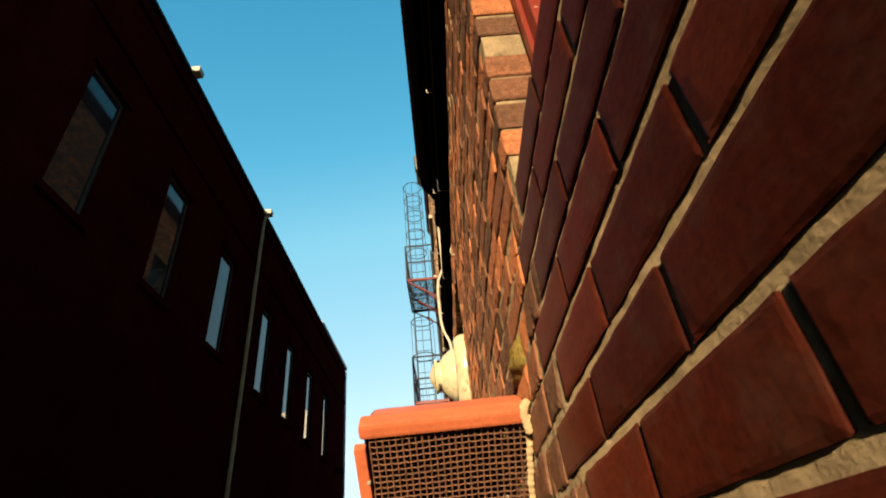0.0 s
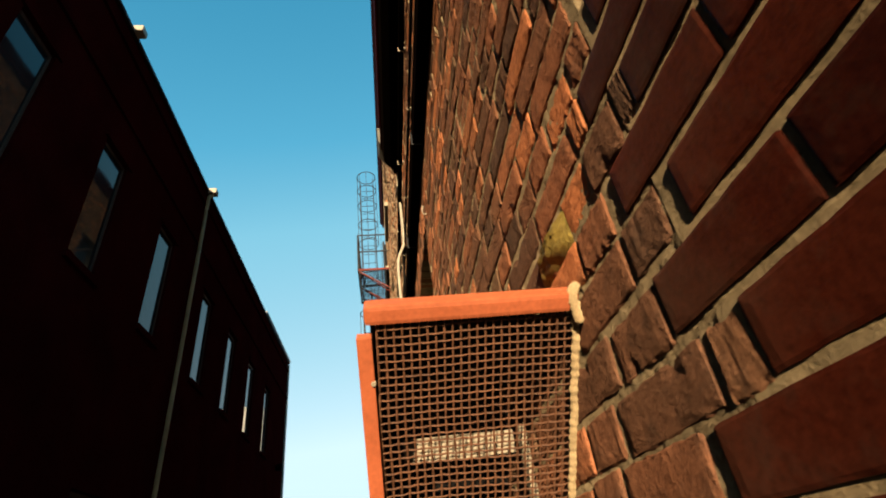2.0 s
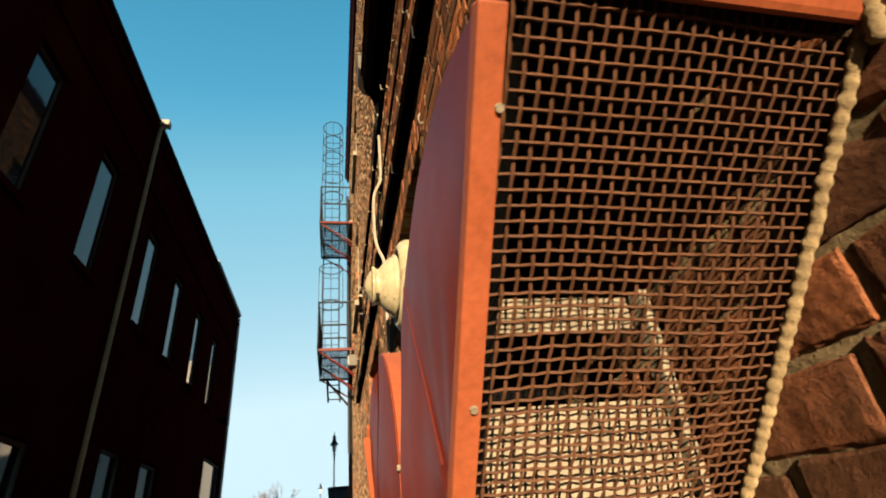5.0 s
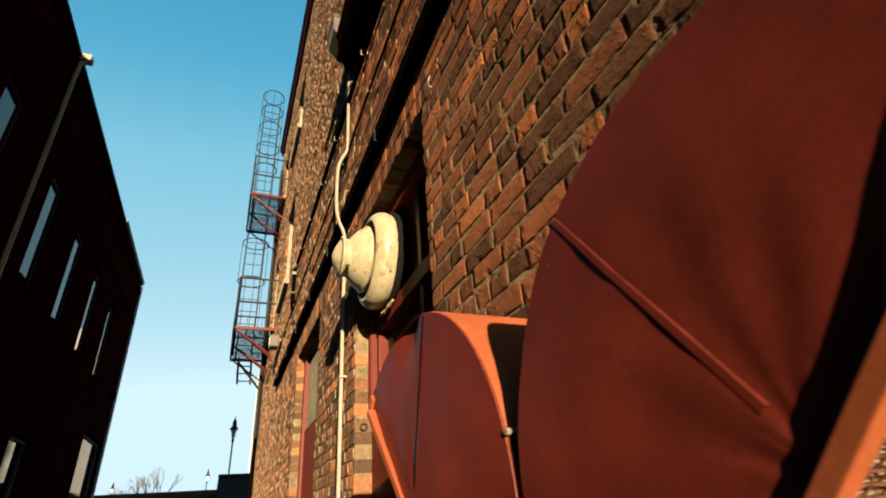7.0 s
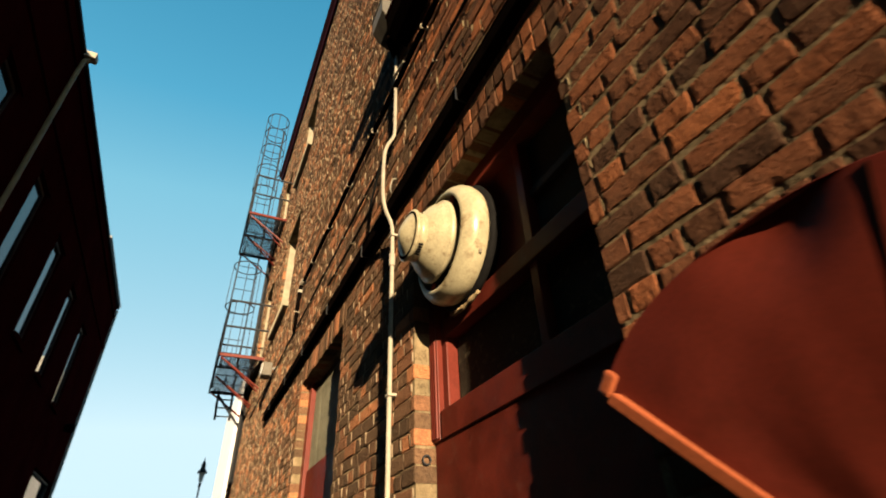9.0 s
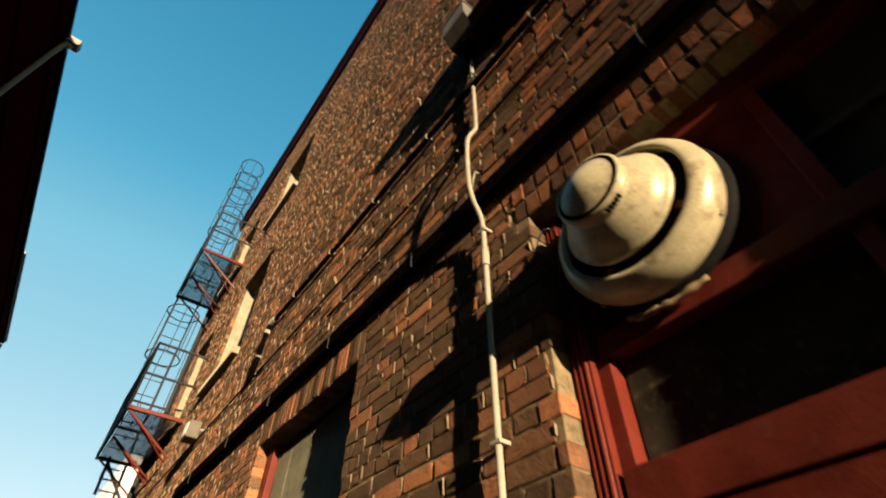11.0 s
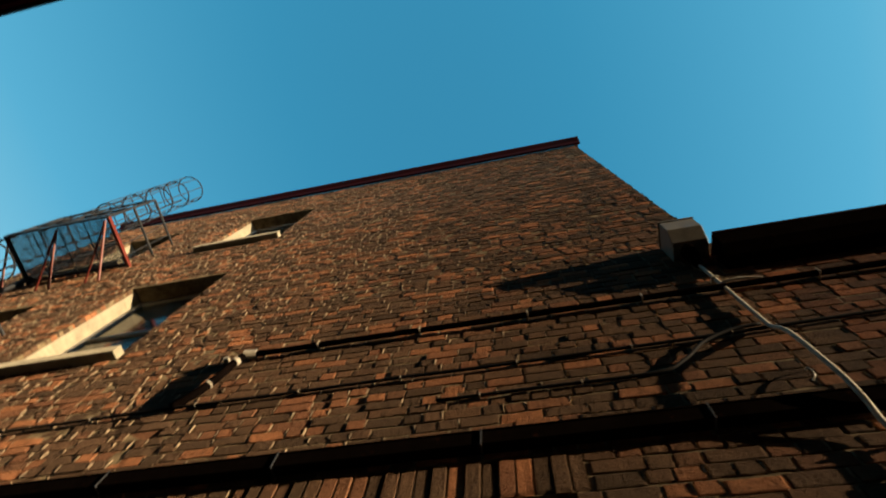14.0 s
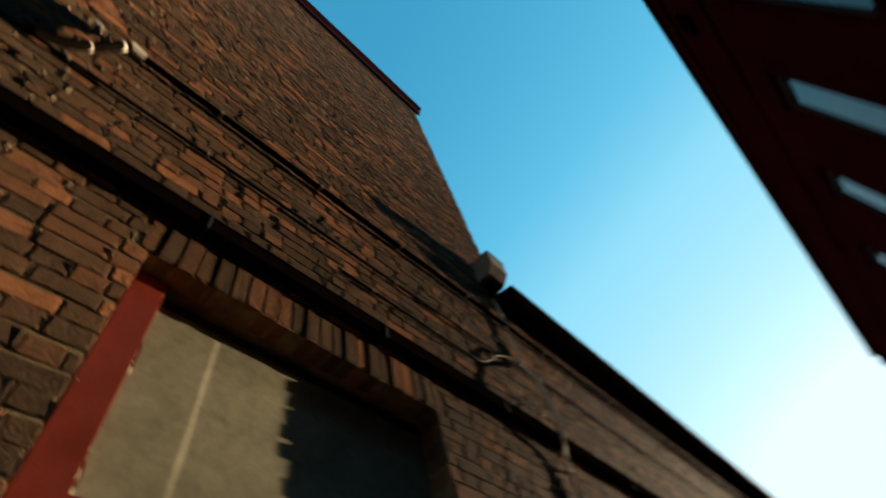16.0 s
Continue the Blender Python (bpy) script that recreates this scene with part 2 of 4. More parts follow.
def prism(points, axis, lo, hi, bevel=0.0):
    """A closed outline in the two other axes, drawn out along one axis."""
    bm = bmesh.new()
    rest = [i for i in range(3) if i != axis]
    rings = []
    for d in (lo, hi):
        ring = []
        for p in points:
            co = [0, 0, 0]
            co[axis], co[rest[0]], co[rest[1]] = d, p[0], p[1]
            ring.append(bm.verts.new(co))
        rings.append(ring)
    n = len(points)
    bm.faces.new(rings[0])
    bm.faces.new(rings[1][::-1])
    for i in range(n):
        bm.faces.new((rings[0][i], rings[0][(i + 1) % n], rings[1][(i + 1) % n], rings[1][i]))
    if bevel:
        bmesh.ops.bevel(bm, geom=list(bm.edges), offset=bevel, segments=1, affect="EDGES")
    return bm


def tube(points, radius, sides=8, bm=None, closed=False, wobble=0.0):
    """A round bar along a line of points; radius may be one number or one for each point."""
    bm = bm or bmesh.new()
    pts = [Vector(p) for p in points]
    n = len(pts)
    rings = []
    side = None
    for i, p in enumerate(pts):
        a = pts[i - 1] if (i > 0 or closed) else p
        b = pts[(i + 1) % n] if (i < n - 1 or closed) else p
        way = (b - a).normalized()
        if side is None:
            side = way.orthogonal().normalized()
        side = (side - way * side.dot(way)).normalized()
        up = way.cross(side)
        r = radius[i] if isinstance(radius, (list, tuple)) else radius
        r *= 1 + wobble * random.uniform(-1, 1)
        rings.append([bm.verts.new(p + r * (math.cos(2 * math.pi * k / sides) * side + math.sin(2 * math.pi * k / sides) * up)) for k in range(sides)])
    for i in range(n if closed else n - 1):
        a, b = rings[i], rings[(i + 1) % n]
        for k in range(sides):
            bm.faces.new((a[k], a[(k + 1) % sides], b[(k + 1) % sides], b[k]))
    if not closed:
        bm.faces.new(rings[0][::-1])
        bm.faces.new(rings[-1])
    return bm


def curve_points(points, steps=8):
    """A smooth line through a few points."""
    p = [Vector(q) for q in points]
    p = [2 * p[0] - p[1]] + p + [2 * p[-1] - p[-2]]
    out = []
    for i in range(1, len(p) - 2):
        for s in range(steps):
            t = s / steps
            out.append(0.5 * ((2 * p[i]) + (p[i + 1] - p[i - 1]) * t + (2 * p[i - 1] - 5 * p[i] + 4 * p[i + 1] - p[i + 2]) * t * t + (3 * p[i] - p[i - 1] - 3 * p[i + 1] + p[i + 2]) * t ** 3))
    return out + [p[-2]]


def lathe(profile, sides=40):
    """A turned shape about the x axis: profile of (x, radius)."""
    bm = bmesh.new()
    rings = []
    for x, r in profile:
        rings.append([bm.verts.new((x, r * math.cos(2 * math.pi * k / sides), r * math.sin(2 * math.pi * k / sides))) for k in range(sides)] if r > 1e-5 else [bm.verts.new((x, 0, 0))])
    for a, b in zip(rings, rings[1:]):
        for k in range(sides):
            j = (k + 1) % sides
            if len(a) == 1:
                bm.faces.new((a[0], b[k], b[j]))
            elif len(b) == 1:
                bm.faces.new((a[k], a[j], b[0]))
            else:
                bm.faces.new((a[k], a[j], b[j], b[k]))
    return bm


def slab_with_holes(name, x0, x1, ylo, yhi, zlo, zhi, holes, mat, label):
    """An upright slab between x0 and x1 with openings (y0, y1, z0, z1) that go right through."""
    ys = sorted({ylo, yhi, *[v for h in holes for v in h[:2]]})
    zs = sorted({zlo, zhi, *[v for h in holes for v in h[2:]]})
    solid = [[not any(h[0] < (ys[i] + ys[i + 1]) / 2 < h[1] and h[2] < (zs[j] + zs[j + 1]) / 2 < h[3] for h in holes) for j in range(len(zs) - 1)] for i in range(len(ys) - 1)]
    bm = bmesh.new()
    def quad(*c):
        bm.faces.new([bm.verts.new(v) for v in c])
    for i in range(len(ys) - 1):
        for j in range(len(zs) - 1):
            if not solid[i][j]:
                continue
            a, b, c, d = ys[i], ys[i + 1], zs[j], zs[j + 1]
            for x in (x0, x1):
                quad((x, a, c), (x, b, c), (x, b, d), (x, a, d))
            if i == 0 or not solid[i - 1][j]:
                quad((x0, a, c), (x1, a, c), (x1, a, d), (x0, a, d))
            if i == len(ys) - 2 or not solid[i + 1][j]:
                quad((x0, b, c), (x1, b, c), (x1, b, d), (x0, b, d))
            if j == 0 or not solid[i][j - 1]:
                quad((x0, a, c), (x1, a, c), (x1, b, c), (x0, b, c))
            if j == len(zs) - 2 or not solid[i][j + 1]:
                quad((x0, a, d), (x1, a, d), (x1, b, d), (x0, b, d))
    bmesh.ops.remove_doubles(bm, verts=bm.verts, dist=1e-5)
    ob = part(name, bm, mat)
    return tagged(ob, label, "wall", kind="structure")

# ---- setting: ground and the brick building along the alley ----
def sheet(name, x0, x1, y0, y1, z, mat, label, category, nx=2, ny=2, amp=0.0):
    vs = [(x0 + (x1 - x0) * i / nx, y0 + (y1 - y0) * j / ny, z + (amp * noise.noise((i * 0.7, j * 0.7, 3.1)) if amp else 0)) for j in range(ny + 1) for i in range(nx + 1)]
    fs = [(j * (nx + 1) + i, j * (nx + 1) + i + 1, (j + 1) * (nx + 1) + i + 1, (j + 1) * (nx + 1) + i) for j in range(ny) for i in range(nx)]
    return tagged(mesh_ob(name, vs, fs, mat), label, category, kind="structure")


sheet("ground", -900, 900, -900, 1200, -0.03, M_ASPHALT, "dark worn asphalt ground running to the horizon", "ground")
sheet("pavement", -3.9, 0.0, -12, 20, 0.0, M_ASPHALT, "patched grey asphalt of the narrow alley", "pavement", 12, 60, 0.012)

LOW_TOP, TALL_TOP, STEP_Y, END_Y, SOUTH_Y = 4.93, 11.3, 3.775, 13.4, -9.0
OPEN_LOW = [(-0.63, 0.655, 2.0, 3.06), (2.54, 3.79, 0.9, 3.06)]
OPEN_TALL = [(5.135, 6.555, 0.9, 3.085), (8.45, 9.68, 4.87, 6.72), (8.43, 9.63, 8.07, 9.75), (10.95, 12.0, 4.88, 6.72), (10.95, 12.0, 8.1, 9.75)]
FACE = 0.0065
wall_low = slab_with_holes("wall_low", FACE, 0.36, SOUTH_Y, STEP_Y, 0, LOW_TOP, [OPEN_LOW[0], (2.54, STEP_Y, 0.9, 3.06)], M_MORTAR, "old red brick wall with sandy lime mortar joints")
wall_tall = slab_with_holes("wall_tall", FACE, 0.36, STEP_Y, END_Y, 0, TALL_TOP, [(STEP_Y, 3.79, 0.9, 3.06)] + OPEN_TALL, M_MORTAR, "tall sooty brick wall with sandy mortar joints")
wall_gable = tagged(part("wall_gable", box((0.36, STEP_Y + 0.008, LOW_TOP), (8.0, STEP_Y + 0.3, TALL_TOP), 0), M_MORTAR), "sunlit brick end wall above the low roof", "wall", kind="structure")
tagged(part("wall_back", box((8.0, SOUTH_Y, 0), (8.3, END_Y, LOW_TOP), 0), M_MORTAR), "plain rear brick wall", "wall", kind="structure")
tagged(part("wall_north", box((0.36, END_Y - 0.3, 0), (8.0, END_Y, TALL_TOP), 0), M_MORTAR), "plain brick end wall", "wall", kind="structure")
tagged(part("wall_south", box((0.36, SOUTH_Y, 0), (8.0, SOUTH_Y + 0.3, LOW_TOP), 0), M_MORTAR), "plain brick end wall", "wall", kind="structure")
tagged(part("roof_low", box((0.0, SOUTH_Y, LOW_TOP), (8.3, STEP_Y, LOW_TOP + 0.1), 0.01), M_COPING), "dark flat roof of the low part", "roof", kind="structure")
tagged(part("roof_tall", box((0.05, STEP_Y + 0.02, TALL_TOP), (8.3, END_Y, TALL_TOP + 0.1), 0.01), M_COPING), "dark flat roof of the tall part", "roof", kind="structure")
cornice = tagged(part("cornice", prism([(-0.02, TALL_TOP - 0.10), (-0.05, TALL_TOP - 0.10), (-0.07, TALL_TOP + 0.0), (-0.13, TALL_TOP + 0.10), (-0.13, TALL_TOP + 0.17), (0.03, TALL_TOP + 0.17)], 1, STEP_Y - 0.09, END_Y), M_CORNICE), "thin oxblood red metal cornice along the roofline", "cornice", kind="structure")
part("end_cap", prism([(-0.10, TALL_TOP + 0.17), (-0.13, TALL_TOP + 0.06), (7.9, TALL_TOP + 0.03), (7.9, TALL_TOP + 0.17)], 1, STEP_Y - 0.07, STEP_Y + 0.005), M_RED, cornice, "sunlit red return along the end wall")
gutter = tagged(part("gutter", prism([(0.0, LOW_TOP - 0.14), (-0.10, LOW_TOP - 0.14), (-0.155, LOW_TOP - 0.06), (-0.17, LOW_TOP + 0.09), (-0.155, LOW_TOP + 0.09), (-0.145, LOW_TOP + 0.02), (0.0, LOW_TOP + 0.04)], 1, SOUTH_Y, STEP_Y + 0.092), M_TRUNK), "black painted metal gutter under the low roof edge", "gutter", kind="structure")
part("drip_edge", prism([(-0.175, LOW_TOP + 0.098), (-0.185, LOW_TOP + 0.11), (0.1, LOW_TOP + 0.16), (0.1, LOW_TOP + 0.14)], 1, SOUTH_Y, STEP_Y + 0.09), M_CORNICE, gutter, "thin dull red drip edge")

# ---- openings ----
def window_thing(name, label):
    return tagged(new(name), label, "window", kind="structure")


w0 = window_thing("window_1", "red framed window above a later brick infill")
part("frame", box((0.10, 0.58, 2.0), (0.17, 0.66, 3.05)), M_RED, w0)
part("frame", box((0.10, -0.62, 2.0), (0.17, -0.55, 3.05)), M_RED, w0)
part("frame", box((0.10, -0.55, 2.97), (0.17, 0.58, 3.05)), M_RED, w0)
part("bottom_rail", box((0.10, -0.55, 2.0), (0.17, 0.58, 2.08)), M_RED, w0)
part("moulding", box((0.088, 0.615, 2.01), (0.10, 0.64, 3.04), 0.003), M_RED, w0)
part("pane", box((0.135, -0.55, 2.08), (0.141, 0.58, 2.97), 0), M_GLASS, w0)

w1 = window_thing("window_2", "red timber window partly boarded for a vent")
for y0, y1, x0 in ((3.715, 3.785, 0.085), (3.668, 3.722, 0.112), (2.545, 2.61, 0.09), (2.955, 3.0, 0.125)):
    part("frame", box((x0, y0, 1.94), (0.205, y1, 3.05)), M_RED, w1)
for y in (3.732, 3.752, 3.772):
    part("moulding", tube([(0.083, y, 1.95), (0.083, y, 3.0)], 0.007, 8), M_RED, w1)
for z0, z1, x0 in ((2.96, 3.05, 0.088), (2.385, 2.465, 0.108), (1.94, 2.055, 0.086)):
    part("rail", box((x0, 2.61, z0), (0.20, 3.70, z1)), M_REDDARK, w1)
part("crossbar", box((0.15, 2.61, 2.68), (0.19, 2.97, 2.715)), M_WOOD, w1)
# the lighter olive tint stands for sky and building mirrored in the pane
part("pane", box((0.172, 2.61, 2.43), (0.178, 2.97, 2.96), 0), M_GLASSB, w1, "glass pane with its olive reflection put into the tint")
part("screen", box((0.166, 2.61, 2.04), (0.172, 3.66, 2.37), 0), M_SCREEN, w1, "dusty meshed lower pane")
part("vent_board", box((0.152, 2.985, 2.43), (0.168, 3.655, 2.97), 0.003), M_REDDARK, w1, "dark red plywood board round the vent")
part("lower_board", box((0.098, 2.55, 0.92), (0.114, 3.785, 1.95), 0.003), M_REDDARK, w1, "dark red sheet below the pane")
part("sill", box((-0.03, 2.50, 0.84), (0.2, 3.83, 0.92), 0.006), M_STONE, w1)

w2 = window_thing("window_3", "window covered by a greyed tarpaulin and red boards")
def canvas():
    ny, nz, vs, fs = 150, 24, [], []
    for j in range(nz + 1):
        for i in range(ny + 1):
            y, z = 5.155 + 1.275 * i / ny, 2.28 + 0.725 * j / nz
            if i == ny:
                y -= 0.006 + 0.012 * abs(noise.noise((z * 23, 1.5, 0)))
            if j == nz:
                z -= 0.008 * abs(noise.noise((y * 11, 4.5, 0)))
            fold = 0.0035 / (1 + math.exp(-(y - 6.19 - 0.02 * (3 - z)) / 0.0016)) + 0.002 * math.exp(-((z - 2.52 - 0.12 * (y - 6.0)) / 0.05) ** 2)
            vs.append((0.120 - fold + 0.003 * noise.noise((y * 4, z * 3, 0)), y, z))
    for j in range(nz):
        for i in range(ny):
            a = j * (ny + 1) + i
            fs.append((a, a + 1, a + ny + 2, a + ny + 1))
    return vs, fs
part("backing", box((0.14, 5.145, 0.92), (0.17, 6.545, 3.075), 0), M_WOOD, w2)
mesh_ob("tarpaulin", *canvas(), M_CANVAS, w2, "creased grey tarpaulin sheet", True)
part("side_board", box((0.075, 6.43, 0.92), (0.138, 6.54, 3.065), 0.003), M_RED, w2, "red painted side board")
part("lower_board", box((0.10, 5.155, 0.92), (0.138, 6.425, 2.29), 0.004), M_REDDARK, w2, "dull red board below the tarpaulin")
part("sill", box((-0.03, 5.10, 0.84), (0.2, 6.62, 0.92), 0.006), M_STONE, w2)

def upper_window(name, y0, y1, z0, z1):
    w = window_thing(name, "sash window deep in a cream plastered reveal with limestone sill")
    part("reveal", box((0.05, y1 - 0.016, z0), (0.30, y1 + 0.004, z1), 0), M_STONE, w, "cream painted reveal")
    part("reveal", box((0.05, y0 - 0.004, z0), (0.30, y0 + 0.016, z1), 0), M_STONE, w)
    for a, b, c, d in ((y0 + 0.016, y0 + 0.08, z0 + 0.06, z1), (y1 - 0.08, y1 - 0.016, z0 + 0.06, z1), (y0 + 0.08, y1 - 0.08, z0 + 0.06, z0 + 0.13), (y0 + 0.08, y1 - 0.08, z1 - 0.07, z1), (y0 + 0.08, y1 - 0.08, (z0 + z1) / 2 - 0.02, (z0 + z1) / 2 + 0.03)):
        part("frame", box((0.19, a, c), (0.25, b, d), 0.003), M_GREYTRIM, w)
    part("pane", box((0.215, y0 + 0.08, z0 + 0.13), (0.221, y1 - 0.08, z1 - 0.07), 0), M_GLASSB, w, "glass pane reflecting the sky")
    part("sill", box((-0.075, y0 - 0.05, z0 - 0.05), (0.24, y1 + 0.05, z0 + 0.045), 0.008), M_STONE, w, "pale limestone sill")


for k, o in enumerate(OPEN_TALL[1:]):
    upper_window("window_%d" % (k + 4), *o)

# ---- the two exhaust hoods ----
HZ, HX = 1.40, -0.285
def hood_radius(a, swell=0.055):
    k = min(1, max(0, (math.degrees(a) - 95) / 38))
    return 0.402 + swell * k * k * (3 - 2 * k)


def hood_point(cy, s, a, r, x):
    return (x, cy + s * r * math.cos(a), HZ + r * math.sin(a))


def hood(cy, s, label, seams, dent, swell, lip, reach):
    h = thing("exhaust_hood", label, "vent hood", "exhaust hoods")
    A0, A1, na, nr = radians(-44), radians(reach), 72, 12
    vs, fs = [], []
    for j in range(nr + 1):
        for i in range(na + 1):
            a = A0 + (A1 - A0) * i / na
            q = 1.0 if j == nr else 0.02 + 0.955 * j / (nr - 1)
            x = HX - 0.005 * (1 - q ** 2)
            if dent:
                x += 0.016 * math.exp(-((math.degrees(a) - 91) / (9 if math.degrees(a) < 91 else 11)) ** 2 - ((q - 1.0) / 0.2) ** 2)
            x += 0.0025 * noise.noise((a * 3, q * 4, cy))
            vs.append(hood_point(cy, s, a, q * hood_radius(a, swell), x))
    for j in range(nr):
        for i in range(na):
            p = j * (na + 1) + i
            fs.append((p, p + 1, p + na + 2, p + na + 1))
    side = mesh_ob("side_panel", vs, fs, M_RED, h, "red painted sheet metal side", True)
    mod = side.modifiers.new("thickness", "SOLIDIFY")
    mod.thickness, mod.offset, mod.use_rim = 0.002, 0, False
    vs, fs = [], []
    xs = [HX + 0.001, HX + 0.008, -0.2, -0.1, -0.002]
    for i in range(na + 1):
        a = A0 + (A1 - A0) * i / na
        for k, x in enumerate(xs):
            vs.append(hood_point(cy, s, a, hood_radius(a, swell) + (0.0 if k == 0 else 0.003), x))
    for i in range(na):
        for k in range(len(xs) - 1):
            p = i * len(xs) + k
            fs.append((p, p + 1, p + len(xs) + 1, p + len(xs)))
    # the lit copy of the red paint colours in sun on the cover
    shell = mesh_ob("curved_shell", vs, fs, M_RED_LIT, h, "curved red metal cover, sunlight put into its colour", True)
    mod = shell.modifiers.new("thickness", "SOLIDIFY")
    mod.thickness, mod.offset, mod.use_rim = 0.002, 0, False
    for deg, wide, mat in seams:
        a = radians(deg)
        bm = bmesh.new()
        n = Vector((0, -s * math.sin(a), math.cos(a)))
        for r0, r1 in ((0.06, 0.13), (0.13, 0.2), (0.2, 0.27), (0.27, 0.34), (0.34, hood_radius(a, swell) - 0.004)):
            rows = []
            for r in (r0, r1):
                q = r / hood_radius(a, swell)
                c = Vector(hood_point(cy, s, a, r, HX - 0.005 * (1 - q * q) + 0.0025 * noise.noise((a * 3, q * 4, cy))))
                rows.append([bm.verts.new(c + n * (k * wide) + Vector((d, 0, 0))) for k, d in ((-1, 0.001), (-0.6, -0.0022), (0.6, -0.0022), (1, 0.001))])
            for k in range(3):
                bm.faces.new((rows[0][k], rows[0][k + 1], rows[1][k + 1], rows[1][k]))
        part("seam", bm, mat, h)
    part("rolled_rim", tube([hood_point(cy, s, A0 + (A1 - A0) * i / na, hood_radius(A0 + (A1 - A0) * i / na, swell) + 0.001, HX + 0.003) for i in range(na + 1)], 0.0018, 6), M_RED, h, "", True)
    # flange round the slanting opening
    ends = [hood_point(cy, s, A1, lip, 0), hood_point(cy, s, A0, 0.42, 0)]
    p, q = Vector(ends[0]), Vector(ends[1])
    run = (q - p).normalized()
    out = Vector((0, -s, -1)).normalized()
    m = Matrix((( -1, run.x, out.x, 0), (0, run.y, out.y, 0), (0, run.z, out.z, 0), (0, 0, 0, 1))).copy()
    m = Matrix.Translation((0, p.y, p.z)) @ m
    L = (q - p).length
    part("side_flange", box((0.276, 0.046, -0.006), (0.296, L, 0.012), 0.002, m @ Matrix(((1, -0.02, 0, 0.010), (0, 1, 0, 0), (0, 0, 1, 0), (0, 0, 0, 1)))), M_RED_LIT, h, "red edge strip with chipped paint, coloured as sunlit")
    part("top_flange", box((0.004, 0.006, -0.028), (0.294, 0.032, 0.010), 0.006, m), M_RED_LIT, h, "red rolled top edge, coloured as sunlit")
    part("bottom_flange", box((0.004, L - 0.03, -0.01), (0.278, L, 0.010), 0.003, m), M_RED_LIT, h)
    for d in (0.11, 0.33, 0.58, 0.80):
        part("rivet", tube([m @ Vector((0.286, d, 0.009)), m @ Vector((0.286, d, 0.0145))], [0.004, 0.003], 8), M_ZINC, h)
    return h, m, L


hood_a, HM, HL = hood(1.19, 1, "red sheet metal exhaust hood with a wire mesh front", [(55, 0.007, M_RED)], False, 0.014, 0.442, 134)
hood_b, _, _ = hood(2.015, -1, "dented red exhaust hood with a curved cover", [(75, 0.0019, M_TRUNK)], True, 0.03, 0.447, 138.5)

def mesh_screen(m, x0, x1, y0, y1, pitch, r):
    vs, fs = [], []
    nx, ny = int((x1 - x0) / pitch), int((y1 - y0) / pitch)
    def sag(x, y):
        return Vector((0.0022 * noise.noise((x * 9, y * 9, 1)), 0.004 * noise.noise((x * 7, y * 11, 5)), 0.004 * noise.noise((x * 6, y * 6, 9)) - 0.002))
    def wire(points):
        for k, p in enumerate(points):
            b = len(vs)
            for dx, dz in ((-r, 0), (0, -r), (r, 0), (0, r)):
                vs.append(tuple(m @ (p + (Vector((dx, 0, dz)) if along else Vector((0, dx, dz))))))
            if k:
                for e in range(4):
                    fs.append((b - 4 + e, b - 4 + (e + 1) % 4, b + (e + 1) % 4, b + e))
    along = True
    for i in range(nx + 1):
        x = x0 + i * pitch
        wire([Vector((x, y0 + j * pitch, 0.0012 * (-1) ** (i + j))) + sag(x, y0 + j * pitch) for j in range(ny + 1)])
    along = False
    for j in range(ny + 1):
        y = y0 + j * pitch
        wire([Vector((x0 + i * pitch, y, -0.0012 * (-1) ** (i + j))) + sag(x0 + i * pitch, y) for i in range(nx + 1)])
    return vs, fs


mesh_ob("mesh_screen", *mesh_screen(HM, 0.008, 0.282, 0.03, HL - 0.02, 0.0113, 0.0015), M_WIRE, hood_a, "brown painted woven wire mesh")
# black sheet added inside to put the hood's inner shade into colour
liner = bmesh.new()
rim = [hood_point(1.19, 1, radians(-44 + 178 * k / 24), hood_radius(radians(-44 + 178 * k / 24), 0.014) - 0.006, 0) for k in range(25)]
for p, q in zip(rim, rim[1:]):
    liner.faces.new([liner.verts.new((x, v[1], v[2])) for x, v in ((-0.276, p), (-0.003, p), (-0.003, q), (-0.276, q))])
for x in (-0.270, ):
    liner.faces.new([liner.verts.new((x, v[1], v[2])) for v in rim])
part("liner", liner, M_BLACK, hood_a, "black inner sheet that paints the shade inside the hood")
part("inner_bar", box((-0.245, 1.232, 1.582), (-0.045, 1.240, 1.624), 0.002), M_ZINC, hood_a, "pale galvanised bar behind the mesh")
part("inner_ledge", box((-0.036, 1.215, 1.30), (-0.024, 1.243, 1.628), 0.003), M_ZINC, hood_a)
part("inner_plate", box((-0.25, 1.222, 1.20), (-0.042, 1.228, 1.50), 0.002), M_ZINC, hood_a, "pale galvanised plate behind the mesh")
caulk = [HM @ Vector((0.006 + 0.0018 * noise.noise((k * 0.08, 0, 0)), 0.02 + (HL - 0.04) * k / 280, 0.004 + 0.0012 * noise.noise((k * 0.1, 4, 0)))) for k in range(281)]
part("caulking", tube(caulk, [0.0056 * (1 + 0.13 * math.sin(k * 1.45 + 2 * noise.noise((k * 0.05, 3, 0))) + 0.18 * noise.noise((k * 0.24, 9, 0))) for k in range(281)], 8), M_ROPE, hood_a, "lumpy pale caulking along the wall", True)
part("caulk_blob", tube(curve_points([(-0.003, 0.887, 1.722), (-0.010, 0.886, 1.714), (-0.013, 0.888, 1.702), (-0.010, 0.894, 1.688), (-0.006, 0.902, 1.672)], 4), 0.0065, 8, None, False, 0.3), M_ROPE, hood_a, "", True)
